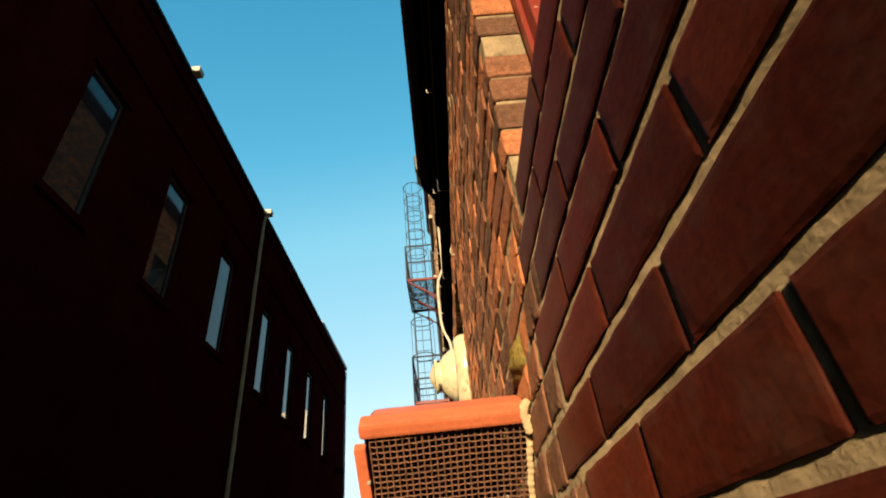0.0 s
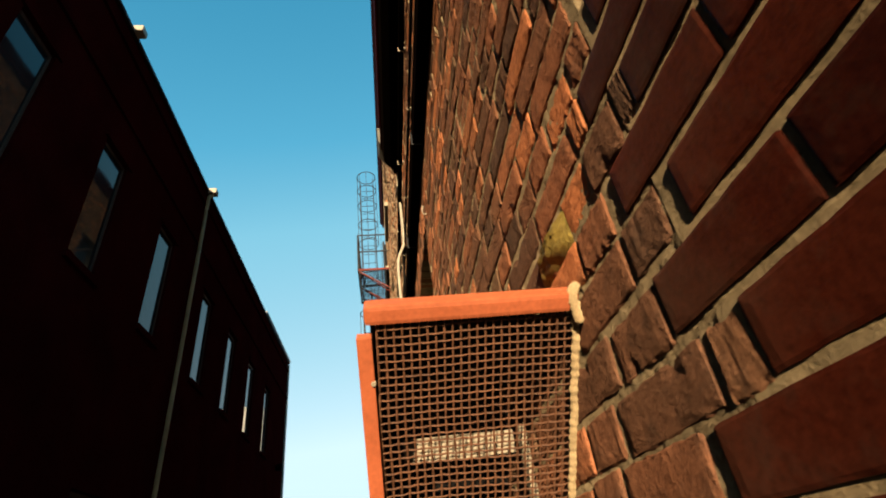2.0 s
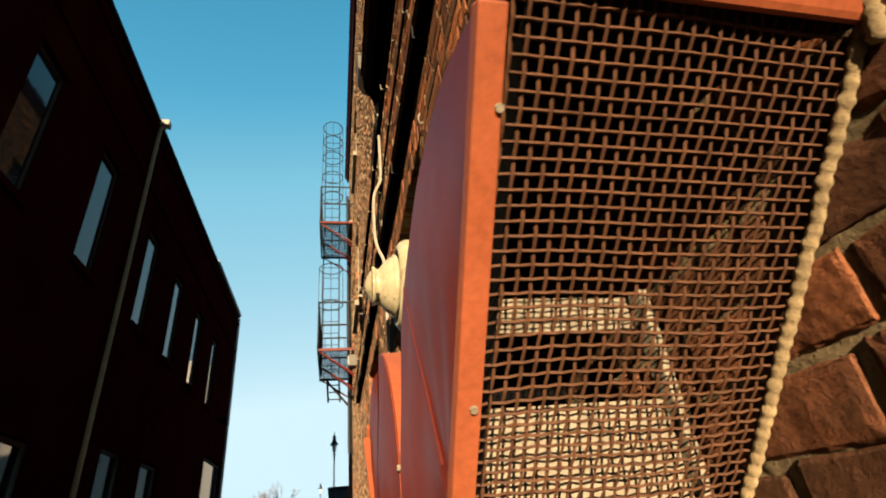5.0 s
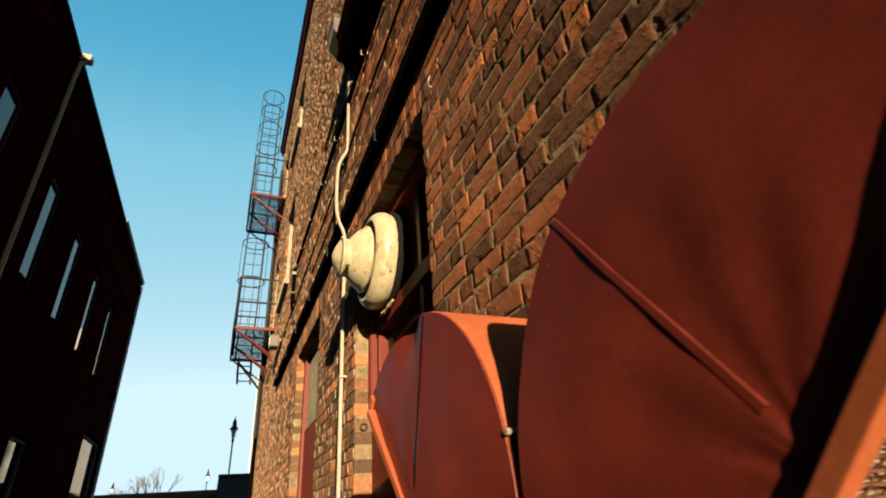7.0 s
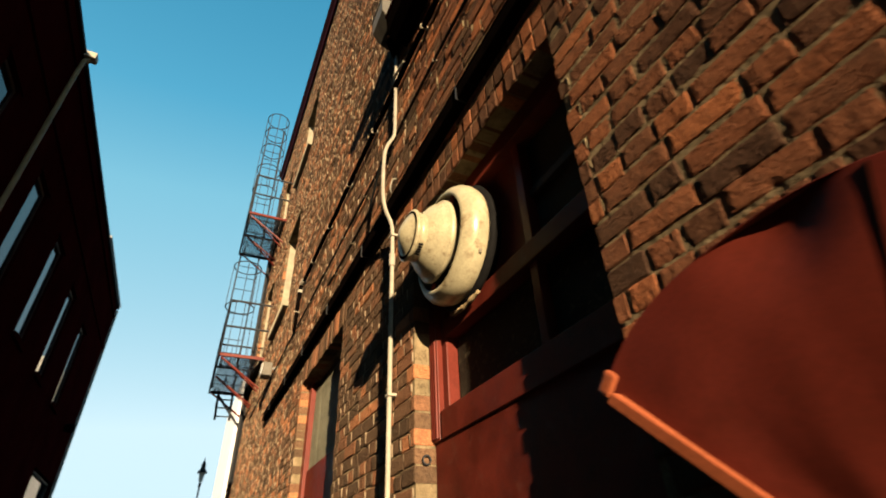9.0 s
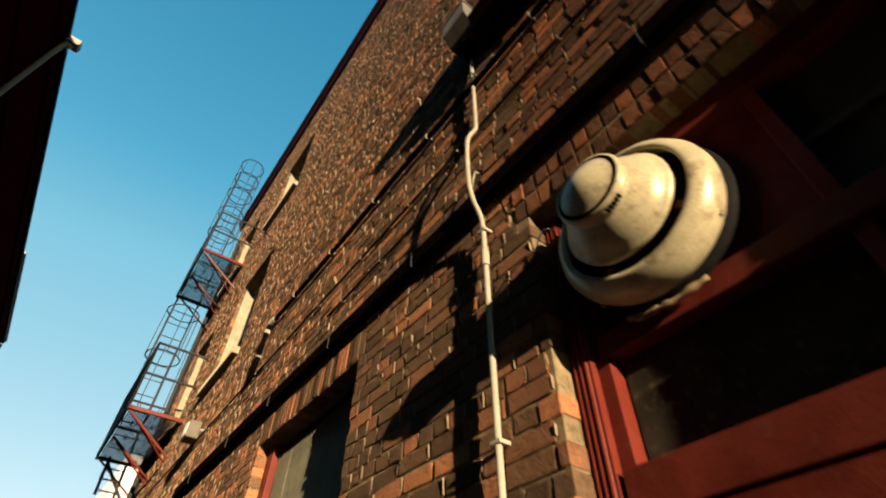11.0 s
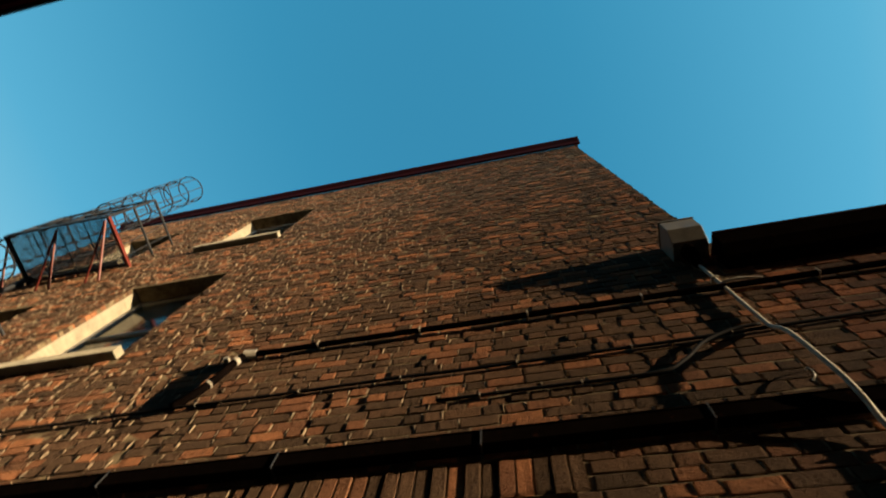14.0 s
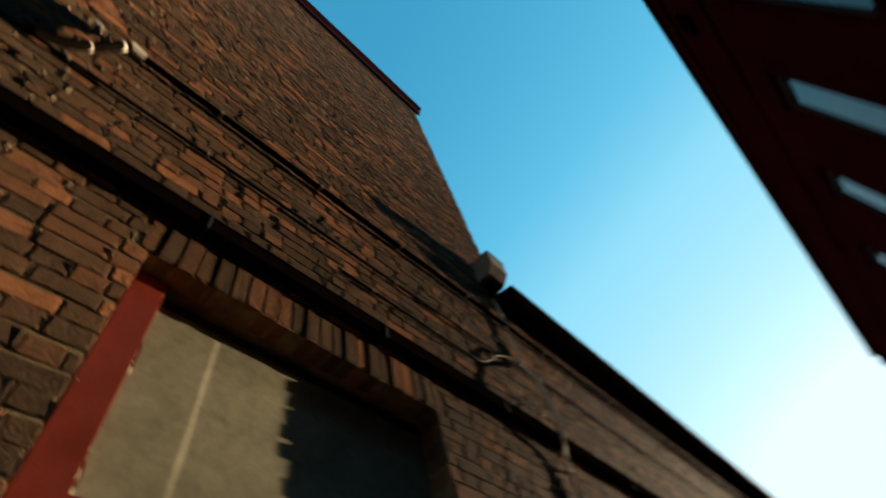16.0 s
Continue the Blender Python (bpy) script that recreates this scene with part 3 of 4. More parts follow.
part("caulking", tube([hood_point(2.015, -1, radians(50 + 0.5 * k), 0.408 + 0.002 * noise.noise((k * 0.3, 2, 0)), -0.006 + 0.004 * noise.noise((k * 0.2, 8, 0))) for k in range(29)], [0.0035 * (1 + 0.5 * noise.noise((k * 0.45, 1, 3))) for k in range(29)], 6), M_ROPE, hood_b, "thin pale caulking along the wall", True)
tie = thing("wire_tie", "short rusty wire tie with a pale bolt between the hoods", "wire")
part("bolt", tube([(-0.289, 1.612, 1.498), (-0.268, 1.612, 1.498)], [0.005, 0.005], 8), M_ZINC, tie)
part("strap", tube(curve_points([(-0.278, 1.611, 1.498), (-0.278, 1.603, 1.44), (-0.276, 1.594, 1.37), (-0.273, 1.588, 1.30)], 5), 0.0035, 6), M_BLACK, tie)

# ---- mushroom vent ----
VP = Matrix.Translation((0.040, 3.41, 2.71))
vent = thing("mushroom_vent", "cream enamelled mushroom vent with rusty streaks on a red board", "vent")
vent.matrix_world = VP @ Matrix.Diagonal((1.0, 1.10, 1.10, 1.0))
part("gasket", lathe([(0.066, 0.0), (0.066, 0.256), (0.040, 0.266), (0.030, 0.235)]), M_BLACK, vent, "black rubber gasket", True)
part("outer_ring", lathe([(0.045, 0.225), (0.035, 0.242), (0.0, 0.252), (-0.03, 0.250), (-0.055, 0.238), (-0.072, 0.218), (-0.078, 0.207), (-0.074, 0.200), (-0.062, 0.200), (-0.03, 0.222), (0.0, 0.232), (0.04, 0.232)], 56), M_CREAM, vent, "cream outer ring", True)
part("neck", lathe([(0.060, 0.0), (0.060, 0.215), (0.120, 0.215), (0.120, 0.0)]), M_BLACK, vent, "", True)
part("throat", lathe([(0.0, 0.0), (0.0, 0.222), (0.012, 0.228)]), M_BLACK, vent, "", True)
part("bell", lathe([(-0.02, 0.10), (-0.070, 0.155), (-0.080, 0.170), (-0.092, 0.172), (-0.098, 0.166), (-0.104, 0.158), (-0.118, 0.152), (-0.138, 0.138), (-0.154, 0.120), (-0.166, 0.108), (-0.172, 0.100), (-0.174, 0.098)], 56), M_CREAM, vent, "cream bell", True)
part("collar", lathe([(-0.160, 0.08), (-0.166, 0.100), (-0.206, 0.098), (-0.208, 0.085)], 48), M_CREAM, vent, "", True)
part("cap", lathe([(-0.20, 0.08), (-0.203, 0.101), (-0.212, 0.107), (-0.221, 0.103), (-0.222, 0.090), (-0.234, 0.071), (-0.248, 0.046), (-0.258, 0.022), (-0.261, 0.0)], 48), M_CREAM, vent, "cream domed cap", True)
part("seam_ring", lathe([(-0.2225, 0.0985), (-0.2245, 0.094), (-0.2245, 0.087)], 48), M_TRUNK, vent, "", True)
for k in range(15):
    a = 0.35 + 2 * math.pi / 3 * (k // 5) + 0.115 * (k % 5)
    part("slot", box((-0.200, -0.0035, 0.090), (-0.180, 0.0035, 0.1005), 0, Matrix.Rotation(a, 4, "X")), M_BLACK, vent)
for k in range(4):
    part("bracket", box((-0.06, -0.011, 0.165), (-0.045, 0.011, 0.225), 0.002, Matrix.Rotation(0.6 + k * math.pi / 2, 4, "X")), M_REDDARK, vent)
for a, b in ((2.2, 0.0), (3.9, 0.01), (5.2, -0.01)):
    part("screw", box((-0.006 + b, -0.008, 0.248), (0.008 + b, 0.008, 0.257), 0.003, Matrix.Rotation(a, 4, "X")), M_ZINC, vent)
part("sealant", tube(curve_points([(0.045, -0.10, -0.255), (0.035, 0.0, -0.272), (0.04, 0.08, -0.262), (0.045, 0.13, -0.24)], 6), 0.009, 6, None, False, 0.4), M_ROPE, vent, "", True)

# ---- pipes and cables on the wall ----
downpipe = thing("conduit", "off-white painted conduit bent round the cable trunking", "pipe")
route = [(-0.028, 4.02, 4.93), (-0.028, 4.02, 4.5), (-0.028, 4.02, 4.06), (-0.036, 4.02, 3.97), (-0.08, 4.024, 3.86), (-0.096, 4.026, 3.74), (-0.095, 4.026, 3.46), (-0.075, 4.024, 3.33), (-0.036, 4.02, 3.22), (-0.029, 4.02, 3.05), (-0.03, 4.02, 2.6), (-0.03, 4.02, 1.6), (-0.03, 4.02, 0.0)]
part("pipe", tube(curve_points(route, 5), 0.0115, 10), M_CONDUIT, downpipe, "", True)
for z in (4.62, 3.14, 2.2, 1.0):
    part("pipe_clip", box((-0.045, 3.998, z), (0.006, 4.044, z + 0.014), 0.003), M_CONDUIT, downpipe)
part("coupling", tube([(-0.03, 4.02, 3.02), (-0.03, 4.02, 2.94)], 0.017, 10), M_CONDUIT, downpipe)

head = thing("leader_head", "grey metal rainwater leader head at the gutter end", "leader head")
part("hopper", prism([(0.004, 5.05), (-0.10, 5.05), (-0.13, 5.07), (-0.20, 5.17), (-0.205, 5.34), (0.004, 5.34)], 1, 3.88, 4.12, 0.004), M_LEAD, head)
part("rim", box((-0.212, 3.872, 5.335), (0.004, 4.128, 5.352), 0.003), M_LEAD, head)
part("outlet", tube([(-0.06, 4.02, 5.07), (-0.05, 4.02, 4.98), (-0.032, 4.02, 4.86)], [0.06, 0.045, 0.028], 12), M_TRUNK, head)

trunk = thing("cable_trunking", "black painted steel cable trunking strapped along the wall", "trunking")
part("channel", box((-0.058, -8.9, 3.322), (0.0, 8.85, 3.402), 0.005), M_TRUNK, trunk)
part("lid_edge", box((-0.062, -8.9, 3.398), (-0.0, 8.85, 3.408), 0.002), M_TRUNK, trunk)
for y in (-4.2, -2.3, -0.6, 0.9, 2.15, 3.1, 4.55, 5.48, 6.42, 7.3, 8.3):
    part("strap", box((-0.064, y, 3.316), (0.004, y + 0.008, 3.413), 0.002), M_IRON, trunk)

def cable(label, pts, r, mat, clips=(), clip_r=1.2):
    c = thing("cable", label, "cable", "wall cables")
    line = curve_points(pts, 6)
    part("core", tube(line, r, 8), mat, c, "", True)
    for y in clips:
        q = min(line, key=lambda v: abs(v.y - y))
        part("clip", box((q.x - r * clip_r, y - 0.004, q.z - r * clip_r), (0.006, y + 0.004, q.z + r * clip_r), 0.002), M_ZINC, c)
    return c


def sagging(y0, y1, z0, z1, x, step, sag):
    n = max(2, int(abs(y1 - y0) / step))
    return [(x, y0 + (y1 - y0) * k / n, z0 + (z1 - z0) * k / n + random.uniform(-sag, sag)) for k in range(n + 1)]


cable("thick black cable clipped high on the wall", sagging(7.08, 3.2, 4.495, 4.50, -0.03, 0.7, 0.005) + sagging(2.5, -8.8, 4.51, 4.52, -0.03, 0.8, 0.008), 0.02, M_TRUNK, [6.6, 5.9, 5.2, 4.5, 3.5, 2.4, 1.2, 0.1, -1.3, -3.0, -5.0])
cable("thin black cable running the length of the wall", sagging(11.2, 4.4, 3.95, 3.985, -0.016, 0.55, 0.006) + sagging(3.9, -8.8, 4.01, 4.06, -0.016, 0.55, 0.007), 0.0095, M_BLACK, [10.3, 9.4, 8.55, 7.9, 7.2, 6.55, 5.95, 5.3, 4.7, 4.2, 3.4, 2.5, 1.7, 0.9, -0.2, -1.6, -3.2])
# added line, shaped like a cable, for the shadow cast at the conduit
cable("thin black line laid as a cable for a cast shadow", sagging(5.72, 4.66, 3.73, 3.735, -0.014, 0.4, 0.003) + [(-0.02, 4.5, 3.80), (-0.025, 4.36, 3.93), (-0.03, 4.2, 4.0), (-0.03, 4.05, 4.02)], 0.009, M_BLACK, [5.5, 5.0])
loop = cable("bent black cable joint hanging off the wall with white connectors", [(-0.03, 7.08, 4.496), (-0.040, 7.125, 4.47), (-0.048, 7.15, 4.38), (-0.047, 7.175, 4.24), (-0.04, 7.24, 4.08), (-0.022, 7.36, 3.975)], 0.025, M_TRUNK)
for p, q, r in (((-0.03, 7.05, 4.496), (-0.045, 7.13, 4.484), 0.03), ((-0.046, 7.142, 4.41), (-0.048, 7.15, 4.38), 0.029), ((-0.0, 7.28, 4.50), (-0.035, 7.28, 4.50), 0.02), ((-0.044, 7.204, 4.158), (-0.043, 7.21, 4.146), 0.028)):
    part("connector", tube([p, q], r, 10), M_CONDUIT, loop, "white plastic connector")
hook = thing("wall_hook", "small pale hook screwed into the brickwork", "hook")
part("hook_bend", tube(curve_points([(0.004, 2.40, 3.052), (-0.016, 2.392, 3.042), (-0.024, 2.376, 3.056), (-0.018, 2.368, 3.078)], 5), 0.0035, 6), M_CONDUIT, hook)
ring = thing("iron_ring", "small rusty iron ring in the window jamb", "ring")
part("loop", tube([(0.05 + 0.018 * math.cos(a), 3.772, 1.872 + 0.018 * math.sin(a)) for a in [2 * math.pi * k / 14 for k in range(14)]], 0.004, 6, None, True), M_IRON, ring)
tail = thing("wire_tail", "pale bent wire end hanging beside the conduit", "wire")
part("strand", tube(curve_points([(0.002, 4.055, 3.63), (-0.022, 4.052, 3.62), (-0.034, 4.056, 3.58), (-0.034, 4.066, 3.545), (-0.02, 4.082, 3.53)], 6), 0.004, 6), M_CONDUIT, tail)
strap = thing("cable_strap", "pale plastic strap tying the thick cable to the conduit", "strap")
part("band", tube(curve_points([(-0.045, 4.03, 4.515), (-0.055, 3.96, 4.525), (-0.055, 3.88, 4.52), (-0.05, 3.80, 4.50)], 6), 0.008, 6), M_CONDUIT, strap)
wire = thing("loose_wire", "short pale wire end sticking out by the window", "wire")
part("strand", tube(curve_points([(0.02, 3.80, 2.86), (-0.02, 3.74, 2.87), (-0.05, 3.68, 2.85), (-0.06, 3.64, 2.81)], 5), 0.003, 6), M_CONDUIT, wire)

flood = thing("floodlight", "grey wall floodlight above the trunking", "lamp")
part("housing", box((-0.17, 8.75, 3.91), (-0.04, 8.96, 4.10), 0.018), M_LEAD, flood)
part("arm", tube([(-0.06, 8.83, 4.03), (0.005, 8.75, 4.01)], 0.018, 8), M_GREYTRIM, flood)
part("front_glass", box((-0.177, 8.775, 3.935), (-0.169, 8.935, 4.08), 0.003), M_LENS, flood)

# ---- fire escape ----
escape = thing("fire_escape", "black iron fire escape with red braces and caged ladders", "fire escape")
def bar(a, b, r, mat, name, label="", sides=6):
    return part(name, tube([a, b], r, sides), mat, escape, label)


for z, y0, y1, w in ((7.9, 10.6, 12.25, 0.74), (4.82, 10.5, 12.6, 0.72)):
    for y in (y0, y1):
        part("cross_beam", box((-w, y - 0.02, z - 0.05), (0.01, y + 0.02, z), 0.003), M_RED if y == y0 else M_IRON, escape)
    for x in (-w, -0.03):
        part("side_beam", box((x - 0.015, y0, z - 0.06), (x + 0.015, y1, z), 0.003), M_IRON, escape)
    for k in range(20):
        x = -w + 0.045 + (w - 0.1) * k / 19
        part("slat", box((x - 0.0105, y0, z - 0.012), (x + 0.0105, y1, z + 0.012), 0), M_IRON, escape)
    part("kick_plate", box((-w - 0.022, y0, z), (-w - 0.016, y1, z + 0.11), 0), M_IRON, escape)
    for k in range(5):
        y = y0 + (y1 - y0) * k / 4
        part("slat_tie", box((-w, y - 0.006, z - 0.022), (0, y + 0.006, z - 0.012), 0), M_IRON, escape)
    for k in range(3):
        y = y0 + 0.04 + (y1 - y0 - 0.1) * k / 2
        bar((-w + 0.03, y, z - 0.05), (0.01, y + 0.05, z - 0.52), 0.017, M_RED, "brace", "faded red diagonal brace")
        if k < 2:
            bar((-w + 0.03, y, z - 0.05), (0.01, y + 0.28, z - 0.50), 0.014, M_RED, "brace")
    for h in (0.5, 1.0):
        for a, b in (((-w, y0, z + h), (0.01, y0, z + h)), ((-w, y0, z + h), (-w, y1, z + h)), ((-w, y1, z + h), (0.01, y1, z + h))):
            bar(a, b, 0.019, M_IRON, "rail")
    for y in (y0, (y0 + y1) / 2, y1):
        bar((-w, y, z - 0.05), (-w, y, z + 1.0), 0.018, M_IRON, "post")
    for k in range(7):
        y = y0 + (y1 - y0) * (k + 0.5) / 7
        bar((-w, y, z), (-w, y, z + 1.0), 0.007, M_IRON, "baluster", "", 4)
    for k in range(4):
        x = -w + w * (k + 0.6) / 4.6
        for y in (y0, y1):
            bar((x, y, z), (x, y, z + 1.0), 0.008, M_IRON, "baluster", "", 4)
def caged_ladder(xc, yc, z0, z1, rings, r):
    for dx in (-0.20, 0.20):
        bar((xc + dx, yc + 0.02, z0), (xc + dx, yc + 0.02, z1), 0.016, M_IRON, "ladder_rail")
    n = int((z1 - z0) / 0.3)
    for k in range(n):
        bar((xc - 0.2, yc + 0.02, z0 + 0.15 + 0.3 * k), (xc + 0.2, yc + 0.02, z0 + 0.15 + 0.3 * k), 0.009, M_IRON, "rung", "", 4)
    for z in rings:
        part("cage_hoop", tube([(xc + r * math.cos(a), yc - r + r * math.sin(a), z) for a in [2 * math.pi * k / 20 for k in range(20)]], 0.013, 5, None, True), M_IRON, escape)
    for k in range(5):
        a = math.pi * (1 + k / 4)
        bar((xc + r * math.cos(a), yc - r + r * math.sin(a), rings[0]), (xc + r * math.cos(a), yc - r + r * math.sin(a), rings[-1]), 0.010, M_IRON, "cage_strip", "", 4)


for x in (-0.56, -0.3):
    bar((x, 12.3, 4.72), (x + 0.03, 12.36, 4.21), 0.022, M_IRON, "hanging_bar")
for k in range(3):
    bar((-0.54, 12.33, 4.27 + 0.16 * k), (-0.28, 12.33, 4.27 + 0.16 * k), 0.014, M_IRON, "rung", "", 4)
caged_ladder(-0.49, 12.42, 7.9, 12.25, [9.7, 10.4, 11.1, 11.7, 12.25], 0.28)
caged_ladder(-0.50, 12.46, 4.85, 8.0, [6.5, 7.5], 0.29)
for x, y in ((-0.03, 12.36), (-0.08, 12.2)):
    bar((x, y, 3.1), (x, y, 9.8), 0.03, M_IRON, "wall_upright")
bar((-0.55, 12.45, 4.70), (0.0, 12.45, 4.04), 0.025, M_IRON, "end_bracket")
bar((-0.55, 12.45, 4.46), (-0.55, 12.45, 4.8), 0.02, M_IRON, "end_post")
corner_pipe = thing("corner_downpipe", "dark downpipe at the far building corner", "pipe")
part("pipe", tube([(-0.05, 12.43, 0), (-0.05, 12.43, 4.9)], 0.04, 8), M_TRUNK, corner_pipe)

# ---- the dark building across the alley ----
left = thing("brick_building", "maroon painted brick building in deep shade across the alley", "building")
TURN = math.atan(0.001)
left.matrix_world = Matrix.Translation((-3.69, 8.53, 0)) @ Matrix.Rotation(-TURN, 4, "Z")
LY0, LY1, LZ = -16.8, 9.42, 8.66
nears = [-14.15, -12.3, -10.45, -8.6, -6.8, -5.1, -3.3, -1.45, 0.72, 2.52, 4.38, 6.3]
holes = [(f - 0.02, f + 0.58, 4.96, 6.79) for f in nears]
shops = [(0.68, 1.62, 1.2, 3.02), (2.42, 3.48, 1.2, 3.06), (7.0, 9.25, 0.5, 3.82), (-2.0, -1.1, 1.2, 2.75)]
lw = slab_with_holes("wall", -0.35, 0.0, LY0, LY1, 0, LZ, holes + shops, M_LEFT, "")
for key in ("label", "category", "kind"):
    if key in lw:
        del lw[key]
lw.parent = left
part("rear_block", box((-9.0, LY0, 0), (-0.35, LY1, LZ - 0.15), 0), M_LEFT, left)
part("coping", box((-0.40, LY0 - 0.05, LZ), (0.05, LY1 + 0.04, LZ + 0.07), 0.008), M_COPING, left, "dark metal coping")
part("raised_coping", box((-0.30, 5.5, LZ + 0.07), (0.07, LY1 + 0.06, LZ + 0.13), 0.008), M_GREYTRIM, left, "pale grey end coping")
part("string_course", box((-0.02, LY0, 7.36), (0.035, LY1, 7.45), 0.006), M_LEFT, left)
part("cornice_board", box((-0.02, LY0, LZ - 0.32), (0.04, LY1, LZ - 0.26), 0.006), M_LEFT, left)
part("corner_strip", box((-0.12, LY1 - 0.03, 0), (0.05, LY1 + 0.06, LZ - 0.05), 0.006), M_GREYTRIM, left, "pale grey corner strip")
for a, b, c, d in holes:
    win = part("window", box((-0.08, a, c), (-0.045, a + 0.02, d), 0.003), M_WOOD, left)
    for e in ((b - 0.035, b, c, d), (a + 0.02, b - 0.035, c, c + 0.07), (a + 0.02, b - 0.035, d - 0.07, d)):
        part("frame", box((-0.08, e[0], e[2]), (-0.045, e[1], e[3]), 0.003), M_WOOD, win)
    part("pane", box((-0.064, a + 0.02, c + 0.07), (-0.058, b - 0.035, d - 0.07), 0), M_GLASS, win, "dark glass pane reflecting sky")
    n, mid, hw = 9, (a + b) / 2, 0.5 * (b - a) + 0.07
    arch = [(mid + hw * math.cos(math.pi * k / n), d - 0.02 + 0.20 * math.sin(math.pi * k / n)) for k in range(n + 1)]
    part("arched_head", prism(arch + [(mid - hw + 0.1, d - 0.02), (mid + hw - 0.1, d - 0.02)], 0, -0.05, 0.03), M_LEFT, win)
    part("sill", box((-0.16, a - 0.06, c - 0.09), (0.05, b + 0.06, c), 0.006), M_LEFT, win)
for a, b, c, d in shops:
    win = part("shop_window", box((-0.14, a, c), (-0.08, a + 0.05, d), 0.003), M_SHOPTRIM, left)
    for e in ((b - 0.05, b, c, d), (a + 0.05, b - 0.05, c, c + 0.05), (a + 0.05, b - 0.05, d - 0.05, d)):
        part("frame", box((-0.14, e[0], e[2]), (-0.08, e[1], e[3]), 0.003), M_SHOPTRIM, win)
    part("pane", box((-0.115, a + 0.05, c + 0.05), (-0.109, b - 0.05, d - 0.05), 0), M_GLASS, win)
drain = part("downpipe", tube(curve_points([(0.12, 0.02, LZ + 0.02), (0.10, 0.0, LZ - 0.10), (0.06, -0.03, LZ - 0.25), (0.06, -0.03, 6.8), (0.06, -0.02, 4.0), (0.06, 0.0, 0.0)], 6), 0.032, 8), M_YELLOW, left, "ochre painted downpipe", True)
part("hopper", box((0.02, -0.06, LZ - 0.02), (0.19, 0.10, LZ + 0.10), 0.015), M_CONDUIT, drain, "white pipe hopper")
part("roof_lamp", box((0.02, -3.66, LZ + 0.02), (0.17, -3.50, LZ + 0.14), 0.015), M_CONDUIT, left, "small pale roof edge lamp")
part("wall_lamp", tube([(0.0, 8.4, 4.95), (0.18, 8.4, 4.95)], [0.09, 0.11], 10), M_TRUNK, left, "round dark wall fitting")
part("vent_box", box((-0.02, -5.8, 7.82), (0.05, -5.5, 8.1), 0.01), M_TRUNK, left)

# ---- far end of the alley ----
green = thing("green_shop", "low green painted shop with a brown fascia", "building")
part("facade", box((-8.0, 26.0, 0), (-0.62, 34.0, 2.96), 0.02), M_GREEN, green)
part("fascia", box((-8.05, 25.92, 2.95), (-0.60, 34.05, 3.18), 0.015), M_FASCIA, green)
part("sign_panel", box((-2.9, 25.94, 1.8), (-1.1, 26.02, 2.8), 0.01), M_FASCIA, green)
part("sign_face", box((-2.8, 25.925, 1.9), (-1.2, 25.95, 2.7), 0.006), M_GREEN, green, "plain green sign face")
slate = thing("dark_annex", "charcoal clad flat roofed annex", "building")
part("block", box((-0.62, 25.8, 0), (6.0, 33.0, 3.65), 0.02), M_SLATE, slate)
part("parapet", box((-0.66, 25.74, 3.62), (6.0, 33.0, 3.74), 0.01), M_COPING, slate)
white = thing("white_building", "tall white rendered building in full sun", "building")
part("facade", box((1.4, 36.0, 0), (12.0, 46.0, 13.0), 0.02), M_WHITE, white)
part("roof", box((1.4, 35.95, 13.0), (12.0, 46.0, 13.2), 0.02), M_WHITE, white)

def street_lamp(x, y, h, label):
    s = thing("street_lamp", label, "street lamp", "street lamps")
    k = h / 5.0
    m = Matrix.Translation((x, y, 0)) @ Matrix.Rotation(radians(90), 4, "Y") @ Matrix.Scale(k, 4)
    def turned(name, prof, mat, sides=14):
        bm = lathe([(-a, r * 0.68) for a, r in prof], sides)
        bmesh.ops.transform(bm, matrix=m, verts=bm.verts)
        part(name, bm, mat, s, "", True)
    turned("post", [(0, 0.0), (0, 0.14), (0.25, 0.13), (0.5, 0.07), (0.8, 0.05), (2.6, 0.042), (4.2, 0.035), (4.28, 0.06), (4.33, 0.06), (4.36, 0.03)], M_IRON)
    turned("lantern", [(4.36, 0.05), (4.40, 0.08), (4.62, 0.13), (4.64, 0.13)], M_LENS)
    turned("hood_cap", [(4.62, 0.20), (4.66, 0.20), (4.72, 0.12), (4.80, 0.09), (4.86, 0.10), (4.92, 0.06), (4.96, 0.035), (5.08, 0.0)], M_IRON)
    return s


street_lamp(-0.39, 18.0, 4.58, "black iron street lamp with a pointed cap")
street_lamp(-1.35, 42.0, 5.6, "distant black street lamp")
street_lamp(-7.2, 44.0, 5.2, "distant black street lamp")

def bare_tree(x, y, h, seed):
    rnd = random.Random(seed)
    t = thing("bare_tree", "leafless grey tree with fine twigs", "tree", "bare trees")
    trunk_bm, crown_bm = bmesh.new(), bmesh.new()
    def grow(p, way, length, r, depth):
        q = p + way * length
        mid = p + way * length * 0.5 + Vector((rnd.uniform(-1, 1), rnd.uniform(-1, 1), 0)) * length * 0.06
        tube([p, mid, q], [r, r * 0.82, r * 0.62], 5 if depth < 2 else 4, trunk_bm if depth < 1 else crown_bm)
        if depth < 5:
            for _ in range(3 if depth < 4 else 2):
                w = (way + Vector((rnd.uniform(-1, 1), rnd.uniform(-1, 1), rnd.uniform(-0.15, 0.7))) * 0.62).normalized()
                grow(q, w, length * rnd.uniform(0.55, 0.8), r * 0.58, depth + 1)
    grow(Vector((x, y, 0)), Vector((0.02, 0, 1)), h * 0.36, h * 0.022, 0)
    part("trunk", trunk_bm, M_BARK, t)
    part("crown", crown_bm, M_BARK, t)


bare_tree(-4.6, 42.0, 6.0, 3)
bare_tree(-5.9, 44.0, 5.2, 8)

